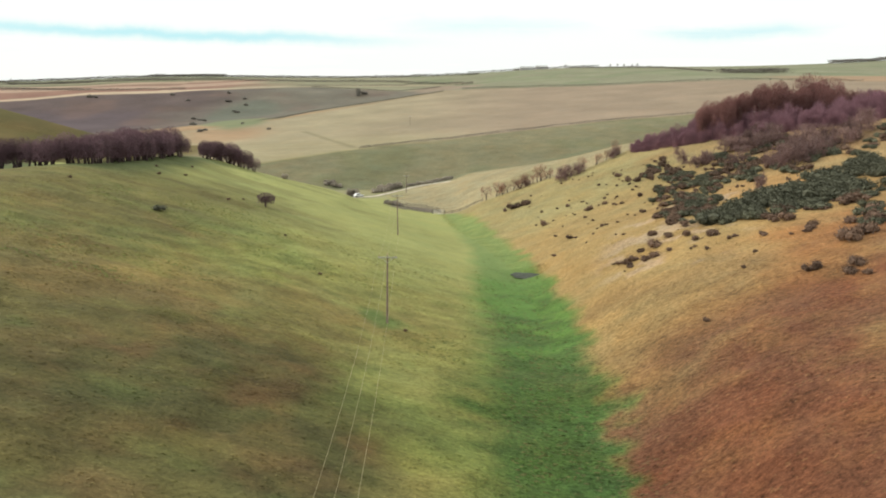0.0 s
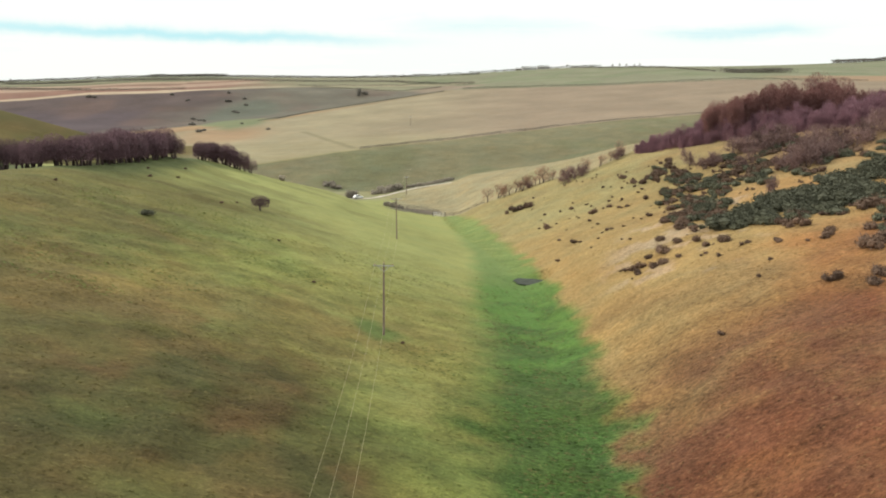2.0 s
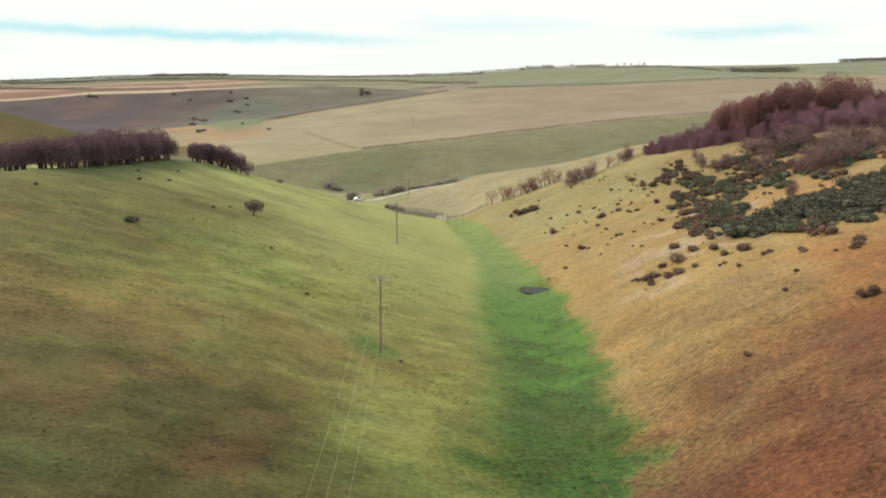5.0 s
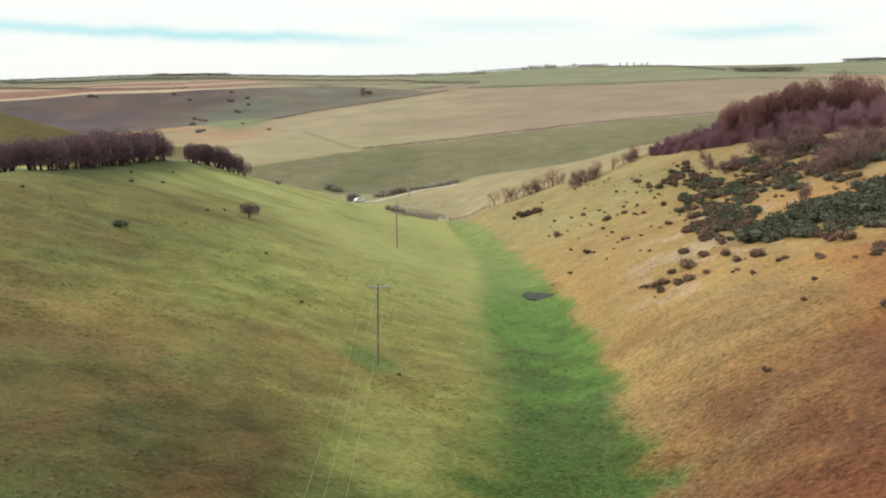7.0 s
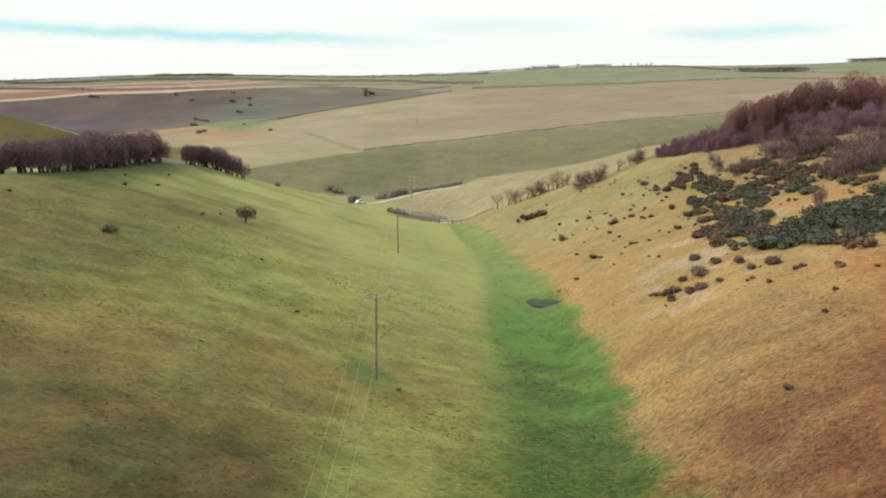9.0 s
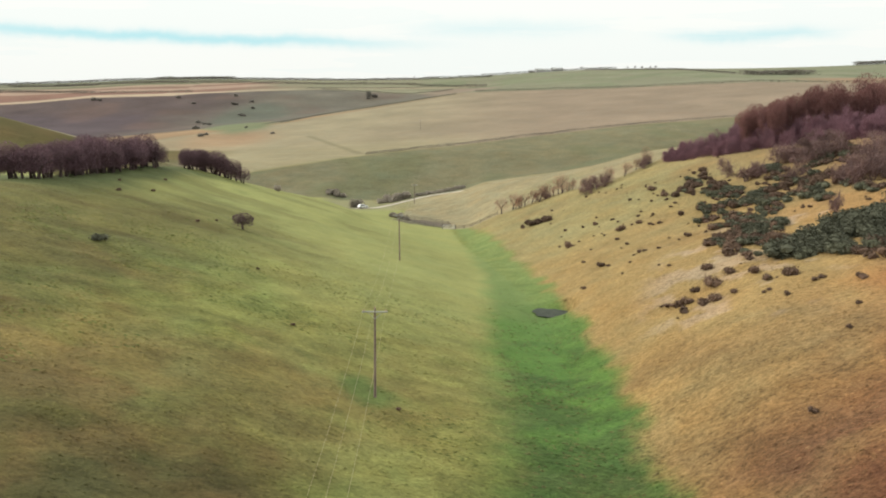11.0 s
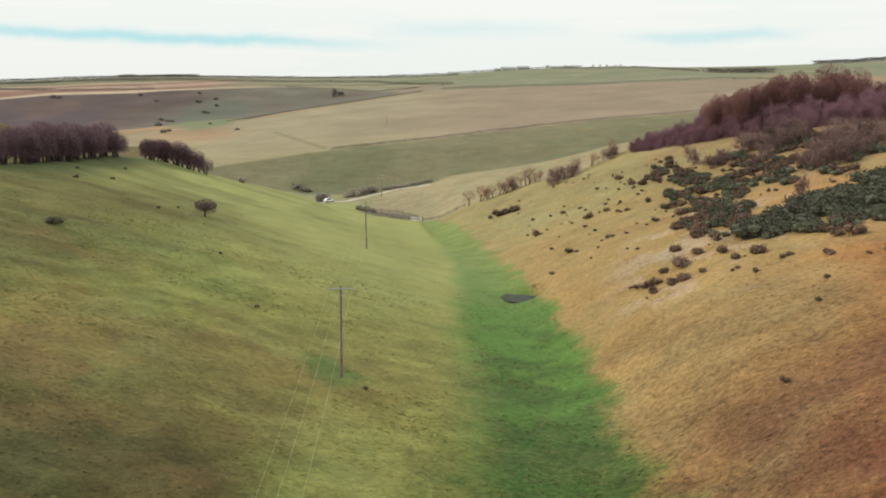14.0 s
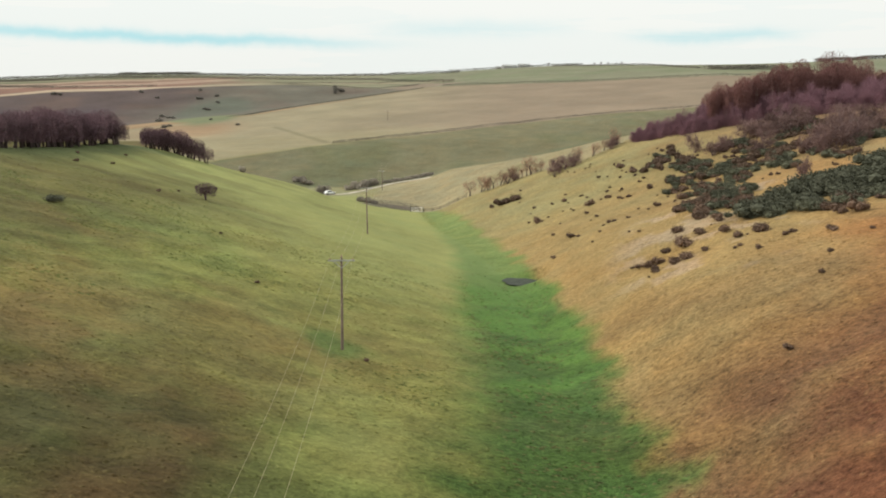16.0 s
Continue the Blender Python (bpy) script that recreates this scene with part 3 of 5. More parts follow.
def utility_pole(m):
    """Wooden pole with a cross-arm and three pin insulators."""
    pole = tagged(new("utility_pole"), "brown wooden electricity pole with a steel cross-arm standing in grass", "utility pole", "poles of the overhead line")
    v, f = [], []
    tube(v, f, [(0, 0, -0.6), (0, 0, 0.4), (0, 0, 4.0), (0, 0, POLE_H - 0.03), (0, 0, POLE_H)], (0.135, 0.13, 0.115, 0.092, 0.06), 12)
    mesh_object("pole", v, f, POLE_WOOD, pole, smooth=False)
    bm = bmesh.new()
    box(bm, (0, -0.14, POLE_H - 0.28), (2.3, 0.09, 0.11), bevel=0.012)
    part("crossarm", bm, STEEL, pole, "grey galvanised steel cross-arm")
    for s in (-1, 1):
        bm = bmesh.new()
        box(bm, (s * 0.35, -0.14, POLE_H - 0.62), (0.95, 0.03, 0.05), Matrix.Rotation(-s * radians(42), 4, "Y"))
        part("brace", bm, STEEL, pole)
    for s in (-1, 0, 1):
        v, f = [], []
        base = POLE_H - 0.24 if s else POLE_H - 0.02
        x, y = s * SPREAD, -0.14 if s else 0.0
        tube(v, f, [(x, y, base + h) for h in (0, 0.05, 0.051, 0.09, 0.091, 0.14, 0.15, 0.2)], (0.02, 0.02, 0.075, 0.06, 0.085, 0.06, 0.035, 0.03), 10)
        mesh_object("insulator", v, f, PORCELAIN, pole, "brown porcelain insulator")
    pole.matrix_basis = m
    return pole


def pole_pose(k):
    a, b = LINE[max(k - 1, 0)], LINE[min(k + 1, len(LINE) - 1)]
    x, y = LINE[k]
    return pose(x, y, ground_z(x, y), 0, (0.0, 0.7, -0.5, 0.6, 0.0)[k], math.degrees(math.atan2(a[0] - b[0], b[1] - a[1]))) @ Matrix.Diagonal((1, 1, (1, 1, 1, 0.8, 0.6)[k], 1))


first_pole = utility_pole(pole_pose(0))
for k in range(1, len(LINE)):
    copy_thing(first_pole, pole_pose(k))


def build_wires():
    for s in (-1, 0, 1):
        v, f = [], []
        for k in range(-1, len(LINE) - 1):
            if k < 0:
                b = pole_pose(0) @ Vector((s * SPREAD, -0.14 if s else 0, POLE_H + (-0.05 if s else 0.17)))
                a = b + Vector((2.4, -72, 2.0))
            else:
                a, b = (pole_pose(n) @ Vector((s * SPREAD, -0.14 if s else 0, POLE_H + (-0.05 if s else 0.17))) for n in (k, k + 1))
            n, sag = 24, 1.5 * ((b - a).length / 72) ** 2
            path = [a.lerp(b, i / n) - Vector((0, 0, 4 * sag * (i / n) * (1 - i / n))) for i in range(n + 1)]
            tube(v, f, path, [0.0065] * (n + 1), 5)
        wire = mesh_object("overhead_wire", v, f, CONDUCTOR, smooth=True)
        tagged(wire, "pale thin bare electricity wire strung between poles", "wire", "three wires of the overhead line")


build_wires()


# ---- shrubs and trees ----
def slivers(rng, centres, dirs, length, width):
    """Thin flat twigs or leaves: one narrow pointed blade each."""
    n = len(centres)
    side = np.cross(dirs, rng.normal(size=(n, 3)))
    side /= np.linalg.norm(side, axis=1, keepdims=True) + 1e-9
    l, w = length[:, None] / 2, width[:, None] * 0.66
    v = np.stack([centres - dirs * l - side * w, centres - dirs * l + side * w, centres + dirs * l], 1)
    return v.reshape(-1, 3), np.arange(3 * n).reshape(-1, 3)


def unit(a):
    return a / (np.linalg.norm(a, axis=-1, keepdims=True) + 1e-9)


def bare_tree(name, label, seed, height, spread, twigs, count, stems=1, low=0.3, lean=0.1, width=0.055, twig=0.7, hang=0.12):
    """Leafless tree: trunk and limbs in one mesh, the haze of twigs in another."""
    rng = np.random.default_rng(seed)
    tree = tagged(new(name), label, "tree")
    v, f, tips = [], [], []

    def grow(p, d, r, length, depth):
        pts, rad = [p], [r]
        for k in range(3):
            d = unit(d + rng.normal(size=3) * 0.16 + np.array((0, 0, 0.05)))
            p = p + d * length / 3
            pts.append(p)
            rad.append(r * (1 - 0.15 * (k + 1)))
            if depth > 0:
                tips.append((p, d))
        tube(v, f, pts, rad, 7 if depth == 0 else 4, cap=depth == 0)
        if depth < 3:
            for _ in range(4 if depth == 0 else 3):
                out = rng.normal(size=3)
                out[2] = abs(out[2]) * 0.5
                nd = unit(unit(d) * 0.55 + unit(out) * np.array((spread, spread, 0.8)) * 0.75)
                grow(p - d * length * 0.25 * rng.random(), nd, rad[-1] * 0.62, length * (0.62 + 0.2 * rng.random()), depth + 1)

    for s in range(stems):
        a = rng.random() * 6.28
        start = np.array((0.25 * s * math.cos(a), 0.25 * s * math.sin(a), -0.15))
        grow(start, unit(np.array((lean * math.cos(a) * (1 + s), lean * math.sin(a) * (1 + s), 1.0))), height * 0.02 / (1 + 0.3 * s), height * low, 0)
    pts = np.array([t[0] for t in tips])
    ds = np.array([t[1] for t in tips])
    pick = rng.integers(0, len(pts), count)
    jit = rng.normal(size=(count, 3)) * height * 0.06
    c = pts[pick] + jit
    top, mid = np.quantile(c[:, 2], 0.97), np.quantile(c[:, 2], 0.45)
    centre = np.array((*np.median(c[:, :2], axis=0), mid))
    reach = np.array((*np.quantile(np.abs(c[:, :2] - centre[:2]), 0.9, axis=0), top - mid))
    off = (c - centre) / reach
    off[:, 2] = np.where(off[:, 2] < 0, off[:, 2] * 0.75, off[:, 2])
    far = np.linalg.norm(off, axis=1, keepdims=True)
    c = centre + off * np.where(far > 1, (1 - 0.12 * rng.random((count, 1))) / far, 1.0) * reach
    skirt = rng.random(count) < hang
    c[skirt, 2] -= rng.random(skirt.sum()) * (c[skirt, 2] - height * low * 0.2) * 0.75
    c[:, 2] = np.maximum(c[:, 2], height * low * 0.2)
    d = unit(ds[pick] * 0.6 + rng.normal(size=(count, 3)) * 0.6 + (0, 0, 0.25))
    k = height / np.quantile(c[:, 2], 0.985)
    tv, tf = slivers(rng, c * k, d, rng.uniform(0.6, 1.3, count) * twig, rng.uniform(0.7, 1.3, count) * width)
    mesh_object("trunk", [p * float(k) for p in v], f, BARK, tree, smooth=True)
    mesh_object("crown", tv, tf, twigs, tree)
    return tree


def shrub(name, label, seed, mat, leaves=420, flat=0.75, leaf=0.17, category="bush"):
    """Rounded evergreen or bramble clump about 2 m across: stems, dark core and leafy shell."""
    rng = np.random.default_rng(seed)
    bush = tagged(new(name), label, category)
    v, f = [], []
    for k in range(5):
        a = rng.random() * 6.28
        tip = (0.45 * math.cos(a), 0.45 * math.sin(a), 0.5 * flat)
        tube(v, f, [(0.05 * math.cos(a), 0.05 * math.sin(a), -0.1), (0.2 * math.cos(a), 0.2 * math.sin(a), 0.2), tip], (0.04, 0.03, 0.015), 5)
    mesh_object("trunk", v, f, BARK, bush)
    lobes = [(rng.normal(0, 0.36), rng.normal(0, 0.36), rng.uniform(0.15, 0.62) * flat, rng.uniform(0.32, 0.66)) for _ in range(8)]
    verts, faces = [], []
    for lx, ly, lz, lr in lobes:
        bm = bmesh.new()
        bmesh.ops.create_icosphere(bm, subdivisions=1, radius=1)
        off = len(verts)
        for w in bm.verts:
            p = w.co * lr * (0.6 + 0.2 * rng.random())
            verts.append((lx + p.x, ly + p.y, max(lz + p.z * flat, -0.1)))
        faces += [tuple(off + q.index for q in face.verts) for face in bm.faces]
        bm.free()
    n = leaves
    pick = rng.integers(0, len(lobes), n)
    lob = np.array(lobes)[pick]
    d = unit(rng.normal(size=(n, 3)) + (0, 0, 0.35))
    c = lob[:, :3] + d * lob[:, 3:] * rng.uniform(0.66, 1.16, (n, 1)) * (1, 1, flat)
    c[:, 2] = np.maximum(c[:, 2], 0.02)
    tv, tf = slivers(rng, c, unit(d + rng.normal(size=(n, 3)) * 0.7), rng.uniform(0.7, 1.5, n) * leaf, rng.uniform(0.6, 1.1, n) * leaf)
    off = len(verts)
    verts += [tuple(p) for p in tv]
    faces += [tuple(q + off) for q in tf]
    mesh_object("foliage", verts, faces, mat, bush)
    return bush


def thorn_bush(name, label, seed, height, radius, twigs, count, category="bush", width=0.05, twig=0.55):
    """Leafless many-stemmed bush: rods fanning out from the foot and a domed haze of twigs down to the ground."""
    g = np.random.default_rng(seed)
    bush = tagged(new(name), label, category)
    for k in range(5):
        v, f = [], []
        a, out = g.random() * 6.28, g.uniform(0.2, 0.75) * radius
        end = np.array((out * math.cos(a), out * math.sin(a), height * g.uniform(0.6, 0.9)))
        tube(v, f, [(0.1 * math.cos(a), 0.1 * math.sin(a), -0.15), end * (0.45, 0.45, 0.4) + g.normal(0, 0.06, 3), end], (0.05, 0.034, 0.012), 4, cap=False)
        mesh_object("stem", v, f, PALE_BARK, bush, smooth=True)
    n = 8
    a = np.arange(n) * 6.28 / n + g.normal(0, 0.3, n)
    r = radius * g.uniform(0.25, 0.62, n)
    lobe = np.stack([r * np.cos(a), r * np.sin(a), height * g.uniform(0.22, 0.7, n), radius * g.uniform(0.3, 0.58, n)], 1)
    pick = g.integers(0, n, count)
    d = unit(g.normal(size=(count, 3)) + (0, 0, 0.2))
    c = lobe[pick, :3] + d * lobe[pick, 3:] * (g.random((count, 1)) ** 0.62) * g.uniform(0.8, 1.35, (count, 1)) * (1, 1, 0.62 * height / radius)
    c[:, 2] = np.where(c[:, 2] < 0.08, g.random(count) * 0.4 * height, c[:, 2])
    tv, tf = slivers(g, c, unit(d * 0.5 + g.normal(size=(count, 3)) * 0.6 + (0, 0, 0.5)), g.uniform(0.6, 1.3, count) * twig, g.uniform(0.7, 1.3, count) * width)
    mesh_object("crown", tv, tf, twigs, bush)
    return bush


def young_birch(name, label, seed, height, radius, count, twigs, bark, thick=0.055, low=0.0):
    """Slender leafless birches in a clump: upright rods, each in a loose haze of rising twigs."""
    g = np.random.default_rng(seed)
    tree = tagged(new(name), label, "tree")
    rods = []
    for k in range(5):
        v, f = [], []
        a, out = g.random() * 6.28, g.uniform(0.1, 0.75) * radius
        foot = np.array((out * math.cos(a), out * math.sin(a), -0.15))
        end = foot * 1.3 + np.array((g.normal(0, 0.2), g.normal(0, 0.2), height * g.uniform(0.62, 1.0)))
        tube(v, f, [foot, (foot + end) / 2 + g.normal(0, 0.08, 3), end], (thick, thick * 0.75, 0.012), 4, cap=False)
        mesh_object("stem", v, f, bark, tree, smooth=True)
        rods.append((foot, end))
    pick = g.integers(0, len(rods), count)
    foot, end = np.array([r[0] for r in rods])[pick], np.array([r[1] for r in rods])[pick]
    h = low + (1 - low) * g.random((count, 1)) ** 0.85
    away = g.normal(size=(count, 3)) * (1, 1, 0.3) * radius * 0.42 * (1.15 - 0.75 * h)
    c = foot + (end - foot) * h + away
    c[:, 2] = np.maximum(c[:, 2], 0.1)
    d = unit(unit(away) * 0.35 + g.normal(size=(count, 3)) * 0.3 + (0, 0, 0.9))
    tv, tf = slivers(g, c, d, g.uniform(0.7, 1.4, count), g.uniform(0.7, 1.3, count) * 0.055)
    mesh_object("crown", tv, tf, twigs, tree)
    return tree


rng = np.random.default_rng(5)


def stand(prototypes, places, group, sink=0.05):
    """Copies of the prototypes at (x, y, size[, squash]); the prototypes themselves take the first places."""
    used = set()
    for i, (x, y, s, *sq) in enumerate(places):
        proto = prototypes[i % len(prototypes)]
        k = sq[0] if sq else 1.0
        m = pose(x, y, ground_z(x, y) - sink * s, rng.normal(0, 2), rng.normal(0, 2), rng.uniform(0, 360)) @ Matrix.Diagonal((s, s, s * k, 1))
        if proto.name not in used:
            used.add(proto.name)
            proto.matrix_basis = m
            proto["group"] = group
            continue
        keep = proto.matrix_basis.copy()
        proto.matrix_basis = Matrix()
        tagged(copy_thing(proto, m), group=group)
        proto.matrix_basis = keep


def thicket_mass(name, label, prototypes, places, mat, category):
    """Many interlocked bushes as one mesh, for those too close together to tell apart."""
    verts, faces, count = [], [], 0
    shapes = []
    for p in prototypes:
        me = next(c for c in p.children if c.name.startswith("foliage")).data
        co = np.zeros(len(me.vertices) * 3)
        me.vertices.foreach_get("co", co)
        shapes.append((co.reshape(-1, 3), [tuple(q.vertices) for q in me.polygons]))
    for i, (x, y, s, *sq) in enumerate(places):
        co, polys = shapes[i % len(shapes)]
        a = rng.uniform(0, 6.28)
        c, n = math.cos(a), math.sin(a)
        turned = co @ np.array(((c, n, 0), (-n, c, 0), (0, 0, sq[0] if sq else 1.0))) * s + (x, y, ground_z(x, y) - 0.05)
        verts.append(turned)
        faces += [tuple(k + count for k in q) for q in polys]
        count += len(co)
    return tagged(mesh_object(name, np.concatenate(verts), faces, mat), label, category, kind="stuff")


# left ridge: windswept hawthorns
ROW_LABEL = "leafless dark hawthorn tree in a row along the ridge"
hawthorns = [bare_tree("hawthorn_tree", ROW_LABEL, 30 + k, 7.5, 1.35, TWIGS, 2400, stems=1 + k % 2, low=0.16, width=0.07, twig=0.75, hang=0.5) for k in range(5)]
row = []
for k in range(28):
    t = k / 27
    y = 199 - 49.5 * t
    row.append((np.interp(y, (150, 203), (-64.6, -62.2)) + rng.normal(0, 0.8), y + rng.normal(0, 0.6), np.interp(t, (0, 0.2, 0.6, 0.85, 1), (0.7, 0.76, 0.77, 0.68, 0.62)) * rng.uniform(0.7, 1.2)))
for k in range(24):
    t = (k + 1) / 24
    row.append((-64.6 - 27 * t + rng.normal(0, 0.6), 149 + 6 * t + rng.normal(0, 0.8), rng.uniform(0.52, 0.76)))
for k in range(18):
    t = rng.random()
    y = 196 - 32 * t
    row.append((np.interp(y, (150, 203), (-68, -65.5)) + rng.normal(0, 1.2), y, rng.uniform(0.68, 0.9)))
for k in range(17):
    t = k / 16
    row.append((np.interp(t, (0, 0.55, 1), (-60.8, -56.8, -50.6)) + rng.normal(0, 0.35), np.interp(t, (0, 0.55, 1), (210.5, 217.5, 221)) + rng.normal(0, 0.5), np.interp(t, (0, 0.4, 0.65, 0.85, 1), (0.54, 0.64, 0.72, 0.6, 0.46)) * rng.uniform(0.92, 1.08)))
stand(hawthorns, row, "hawthorns along the ridge")
lone = bare_tree("hawthorn_tree", "small lone leafless hawthorn with a flat crown on grass", 81, 2.7, 1.7, TWIGS, 1100, low=0.24, width=0.05, twig=0.4, hang=0.2)
stand([lone], [(-32.7, 152.0, 1.3, 0.74)], "hawthorn on the pasture")

# hedge of young trees on the right
HEDGE_LABEL = "leafless reddish-brown young tree in a field hedge"
hedge_trees = [bare_tree("hedge_tree", HEDGE_LABEL, 50 + k, 4.4, 0.75, TWIGS_ORANGE, 460, stems=1 + k % 2, low=0.2, lean=0.3, width=0.05, twig=0.6, hang=0.45) for k in range(4)]
places = [(12.9, 248.6, 0.95)]
for k in range(14):
    t = k / 13
    x = 16.5 + 14.5 * t
    places.append((x + rng.normal(0, 0.3), hedge_line(x) + rng.normal(0, 0.5), rng.uniform(0.55, 1.1)))
for x in (33.5, 38.5, 43.0, 46.5, 50.0):
    places.append((x, hedge_line(x) + rng.normal(0, 1), rng.uniform(0.7, 1.0)))
stand(hedge_trees, places, "trees of the field hedge")
thickets = [thorn_bush("thorn_thicket", "rounded leafless purple-brown thorn bush on grass", 90 + k, 3.0, 2.0, TWIGS_MAUVE, 800) for k in range(4)]
HEDGE_THORNS = [(32.5, 228.5, 1.2), (35.5, 229.5, 1.4), (38.0, 231.5, 1.2), (34.0, 232.5, 1.2), (48.0, 236.0, 1.1), (49.5, 238.0, 1.0), (24.5, 244.5, 0.9)]
SLOPE_THORNS = [(55.7, 193.8, 1.1, 1.5), (56.5, 185.0, 1.4), (58.4, 184.3, 1.1, 1.2), (64.6, 190.8, 1.5, 1.2), (66.9, 189.5, 1.4), (67.7, 183.5, 1.3), (70.3, 184.5, 1.5), (63.8, 160.5, 1.3), (66.8, 162.0, 1.6), (66.5, 156.5, 1.5, 1.2),
                (70.8, 159.0, 1.4), (81.4, 179.0, 1.1), (82.9, 176.5, 1.1), (74.0, 184.5, 1.2), (65.0, 182.0, 1.0), (72.5, 163.0, 1.5), (78.0, 170.0, 1.2), (54.1, 141.0, 0.8, 1.5), (71.0, 168.0, 1.6, 1.1), (74.5, 171.5, 1.7, 1.1), (69.5, 193.5, 1.6), (72.2, 191.5, 1.8), (75.0, 189.5, 1.7), (67.2, 194.0, 1.3), (78.5, 178.0, 1.5), (83.0, 169.5, 1.6), (86.0, 172.0, 1.5), (61.0, 172.5, 1.2), (64.5, 157.5, 1.3, 1.3), (68.5, 159.5, 1.5, 1.2), (75.5, 163.5, 1.4), (79.5, 165.5, 1.5), (90.0, 178.0, 1.6)]
stand(thickets, HEDGE_THORNS + SLOPE_THORNS, "thorn bushes on the slope")

# wood on the crest: low purple birch in front, taller trees behind
birches = [young_birch("birch_tree", "leafless purple-tinged young birch in dense scrub", 110 + k, 6.6, 2.7, 1250, TWIGS_PURPLE, PALE_BARK) for k in range(4)]
tall = [bare_tree("woodland_tree", "tall leafless brown broadleaf tree in a wood", 130 + k, 13.0, 1.1, TWIGS_RED, 4300, low=0.22, width=0.1, twig=0.9, hang=0.5) for k in range(4)]
places = []
while len(places) < 285:
    t, back = rng.random() ** 1.15, rng.random() ** 1.3
    x = 53.5 + 64 * t
    y = np.interp(x, (53, 60.5, 69.3, 77.3, 84, 92, 100, 118), (233.5, 222, 210, 200, 194, 191, 185, 174)) + back * np.interp(x, (53, 60, 72, 116), (3, 12, 24, 30))
    size = rng.uniform(0.75, 1.15) * np.interp(x, (53, 58, 66, 80, 116), (0.4, 0.62, 0.85, 1.0, 1.05)) * (0.6 + 0.4 * min(1, back * 2.2))
    places.append((x + rng.normal(0, 0.4), y, size))
stand(birches, places, "birch scrub of the wood")


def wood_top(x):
    """Height of the canopy along the wood's front, set so its outline fits the camera's view."""
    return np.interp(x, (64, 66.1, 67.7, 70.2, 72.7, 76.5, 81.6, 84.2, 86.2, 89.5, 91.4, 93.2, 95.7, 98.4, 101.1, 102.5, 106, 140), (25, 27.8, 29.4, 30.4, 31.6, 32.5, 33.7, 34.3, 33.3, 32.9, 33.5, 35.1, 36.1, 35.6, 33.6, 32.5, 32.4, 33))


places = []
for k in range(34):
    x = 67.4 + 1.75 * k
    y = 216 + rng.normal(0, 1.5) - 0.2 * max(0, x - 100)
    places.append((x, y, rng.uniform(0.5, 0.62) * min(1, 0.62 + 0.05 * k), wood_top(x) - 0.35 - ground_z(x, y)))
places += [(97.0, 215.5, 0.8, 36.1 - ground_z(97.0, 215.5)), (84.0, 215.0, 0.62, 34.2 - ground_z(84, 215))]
# rear treetops follow the camera's sight line to the front canopy
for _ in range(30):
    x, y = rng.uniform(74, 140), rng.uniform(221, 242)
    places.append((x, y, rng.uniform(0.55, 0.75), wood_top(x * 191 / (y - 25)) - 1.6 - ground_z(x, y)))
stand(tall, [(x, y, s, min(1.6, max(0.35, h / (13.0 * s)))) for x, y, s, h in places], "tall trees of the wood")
# pale-stemmed birches at the wood's edge
pale = [young_birch("birch_tree", "tall slender leafless birch with pale bark in a wood", 145 + k, 9.5, 1.6, 700, TWIGS_RED, WHITE_BARK, 0.1, 0.5) for k in range(2)]
stand(pale, [(69.8, 215.0, 0.7), (76.0, 213.4, 0.8), (78.2, 213.2, 0.82), (79.6, 213.0, 0.8), (81.2, 213.0, 0.84), (87.5, 211.5, 0.85)], "pale birches of the wood")

# gorse and brambles on the right slope
gorse = [shrub("gorse_bush", "dense dark green gorse bush on the dry slope", 150 + k, GORSE, 900, flat=0.9, leaf=0.115) for k in range(4)]
bramble = [shrub("bramble_bush", "low brown bramble bush on dry grass", 170 + k, BRAMBLE, 380, flat=0.95, leaf=0.14) for k in range(4)]
# clumps of scrub: centre x, y, the half-axes along the slope and up it
GORSE_CLUMPS = [(44.8, 146.0, 1.8, -6.5, 3.6, 7.0), (51.6, 182.0, 2.1, -5.6, 1.8, 5.6), (53.5, 167.5, 1.6, -5.1, 2.3, 6.5), (58.8, 159.5, 1.4, -4.5, 2.8, 6.8),
                (46.3, 173.0, 1.2, -3.9, 1.6, 5.2), (49.6, 170.3, 1.2, -3.9, 1.1, 3.5), (75.3, 166.0, 1.7, -4.1, 4.1, 8.0), (62.5, 186.5, 1.3, -3.9, 2.2, 5.9), (54.1, 103.5, 0.9, -2.1, 3.3, 6.6)]
BROWN_CLUMPS = [(43.4, 159.8, 1.5, -5.6, 1.5, 4.8), (46.6, 159.8, 0.9, -3.4, 1.2, 3.6), (60.0, 170.5, 1.8, -5.4, 2.7, 6.8), (59.5, 188.8, 1.2, -3.5, 2.0, 5.8), (52.2, 200.0, 2.0, -5.5, 1.8, 6.4), (39.0, 141.5, 1.2, -3.9, 2.3, 7.1),
                (38.4, 132.8, 1.5, -4.2, 1.3, 3.8), (43.1, 131.5, 1.8, -4.7, 1.8, 4.6), (75.2, 184.8, 1.0, -3.6, 2.8, 6.1), (66.5, 169.8, 2.6, -7.4, 4.7, 10.8), (71.9, 188.3, 2.7, -9.1, 4.6, 11.0), (48.7, 193.8, 2.0, -5.2, 1.6, 5.8), (42.6, 134.0, 2.0, -6.0, 1.6, 4.4)]
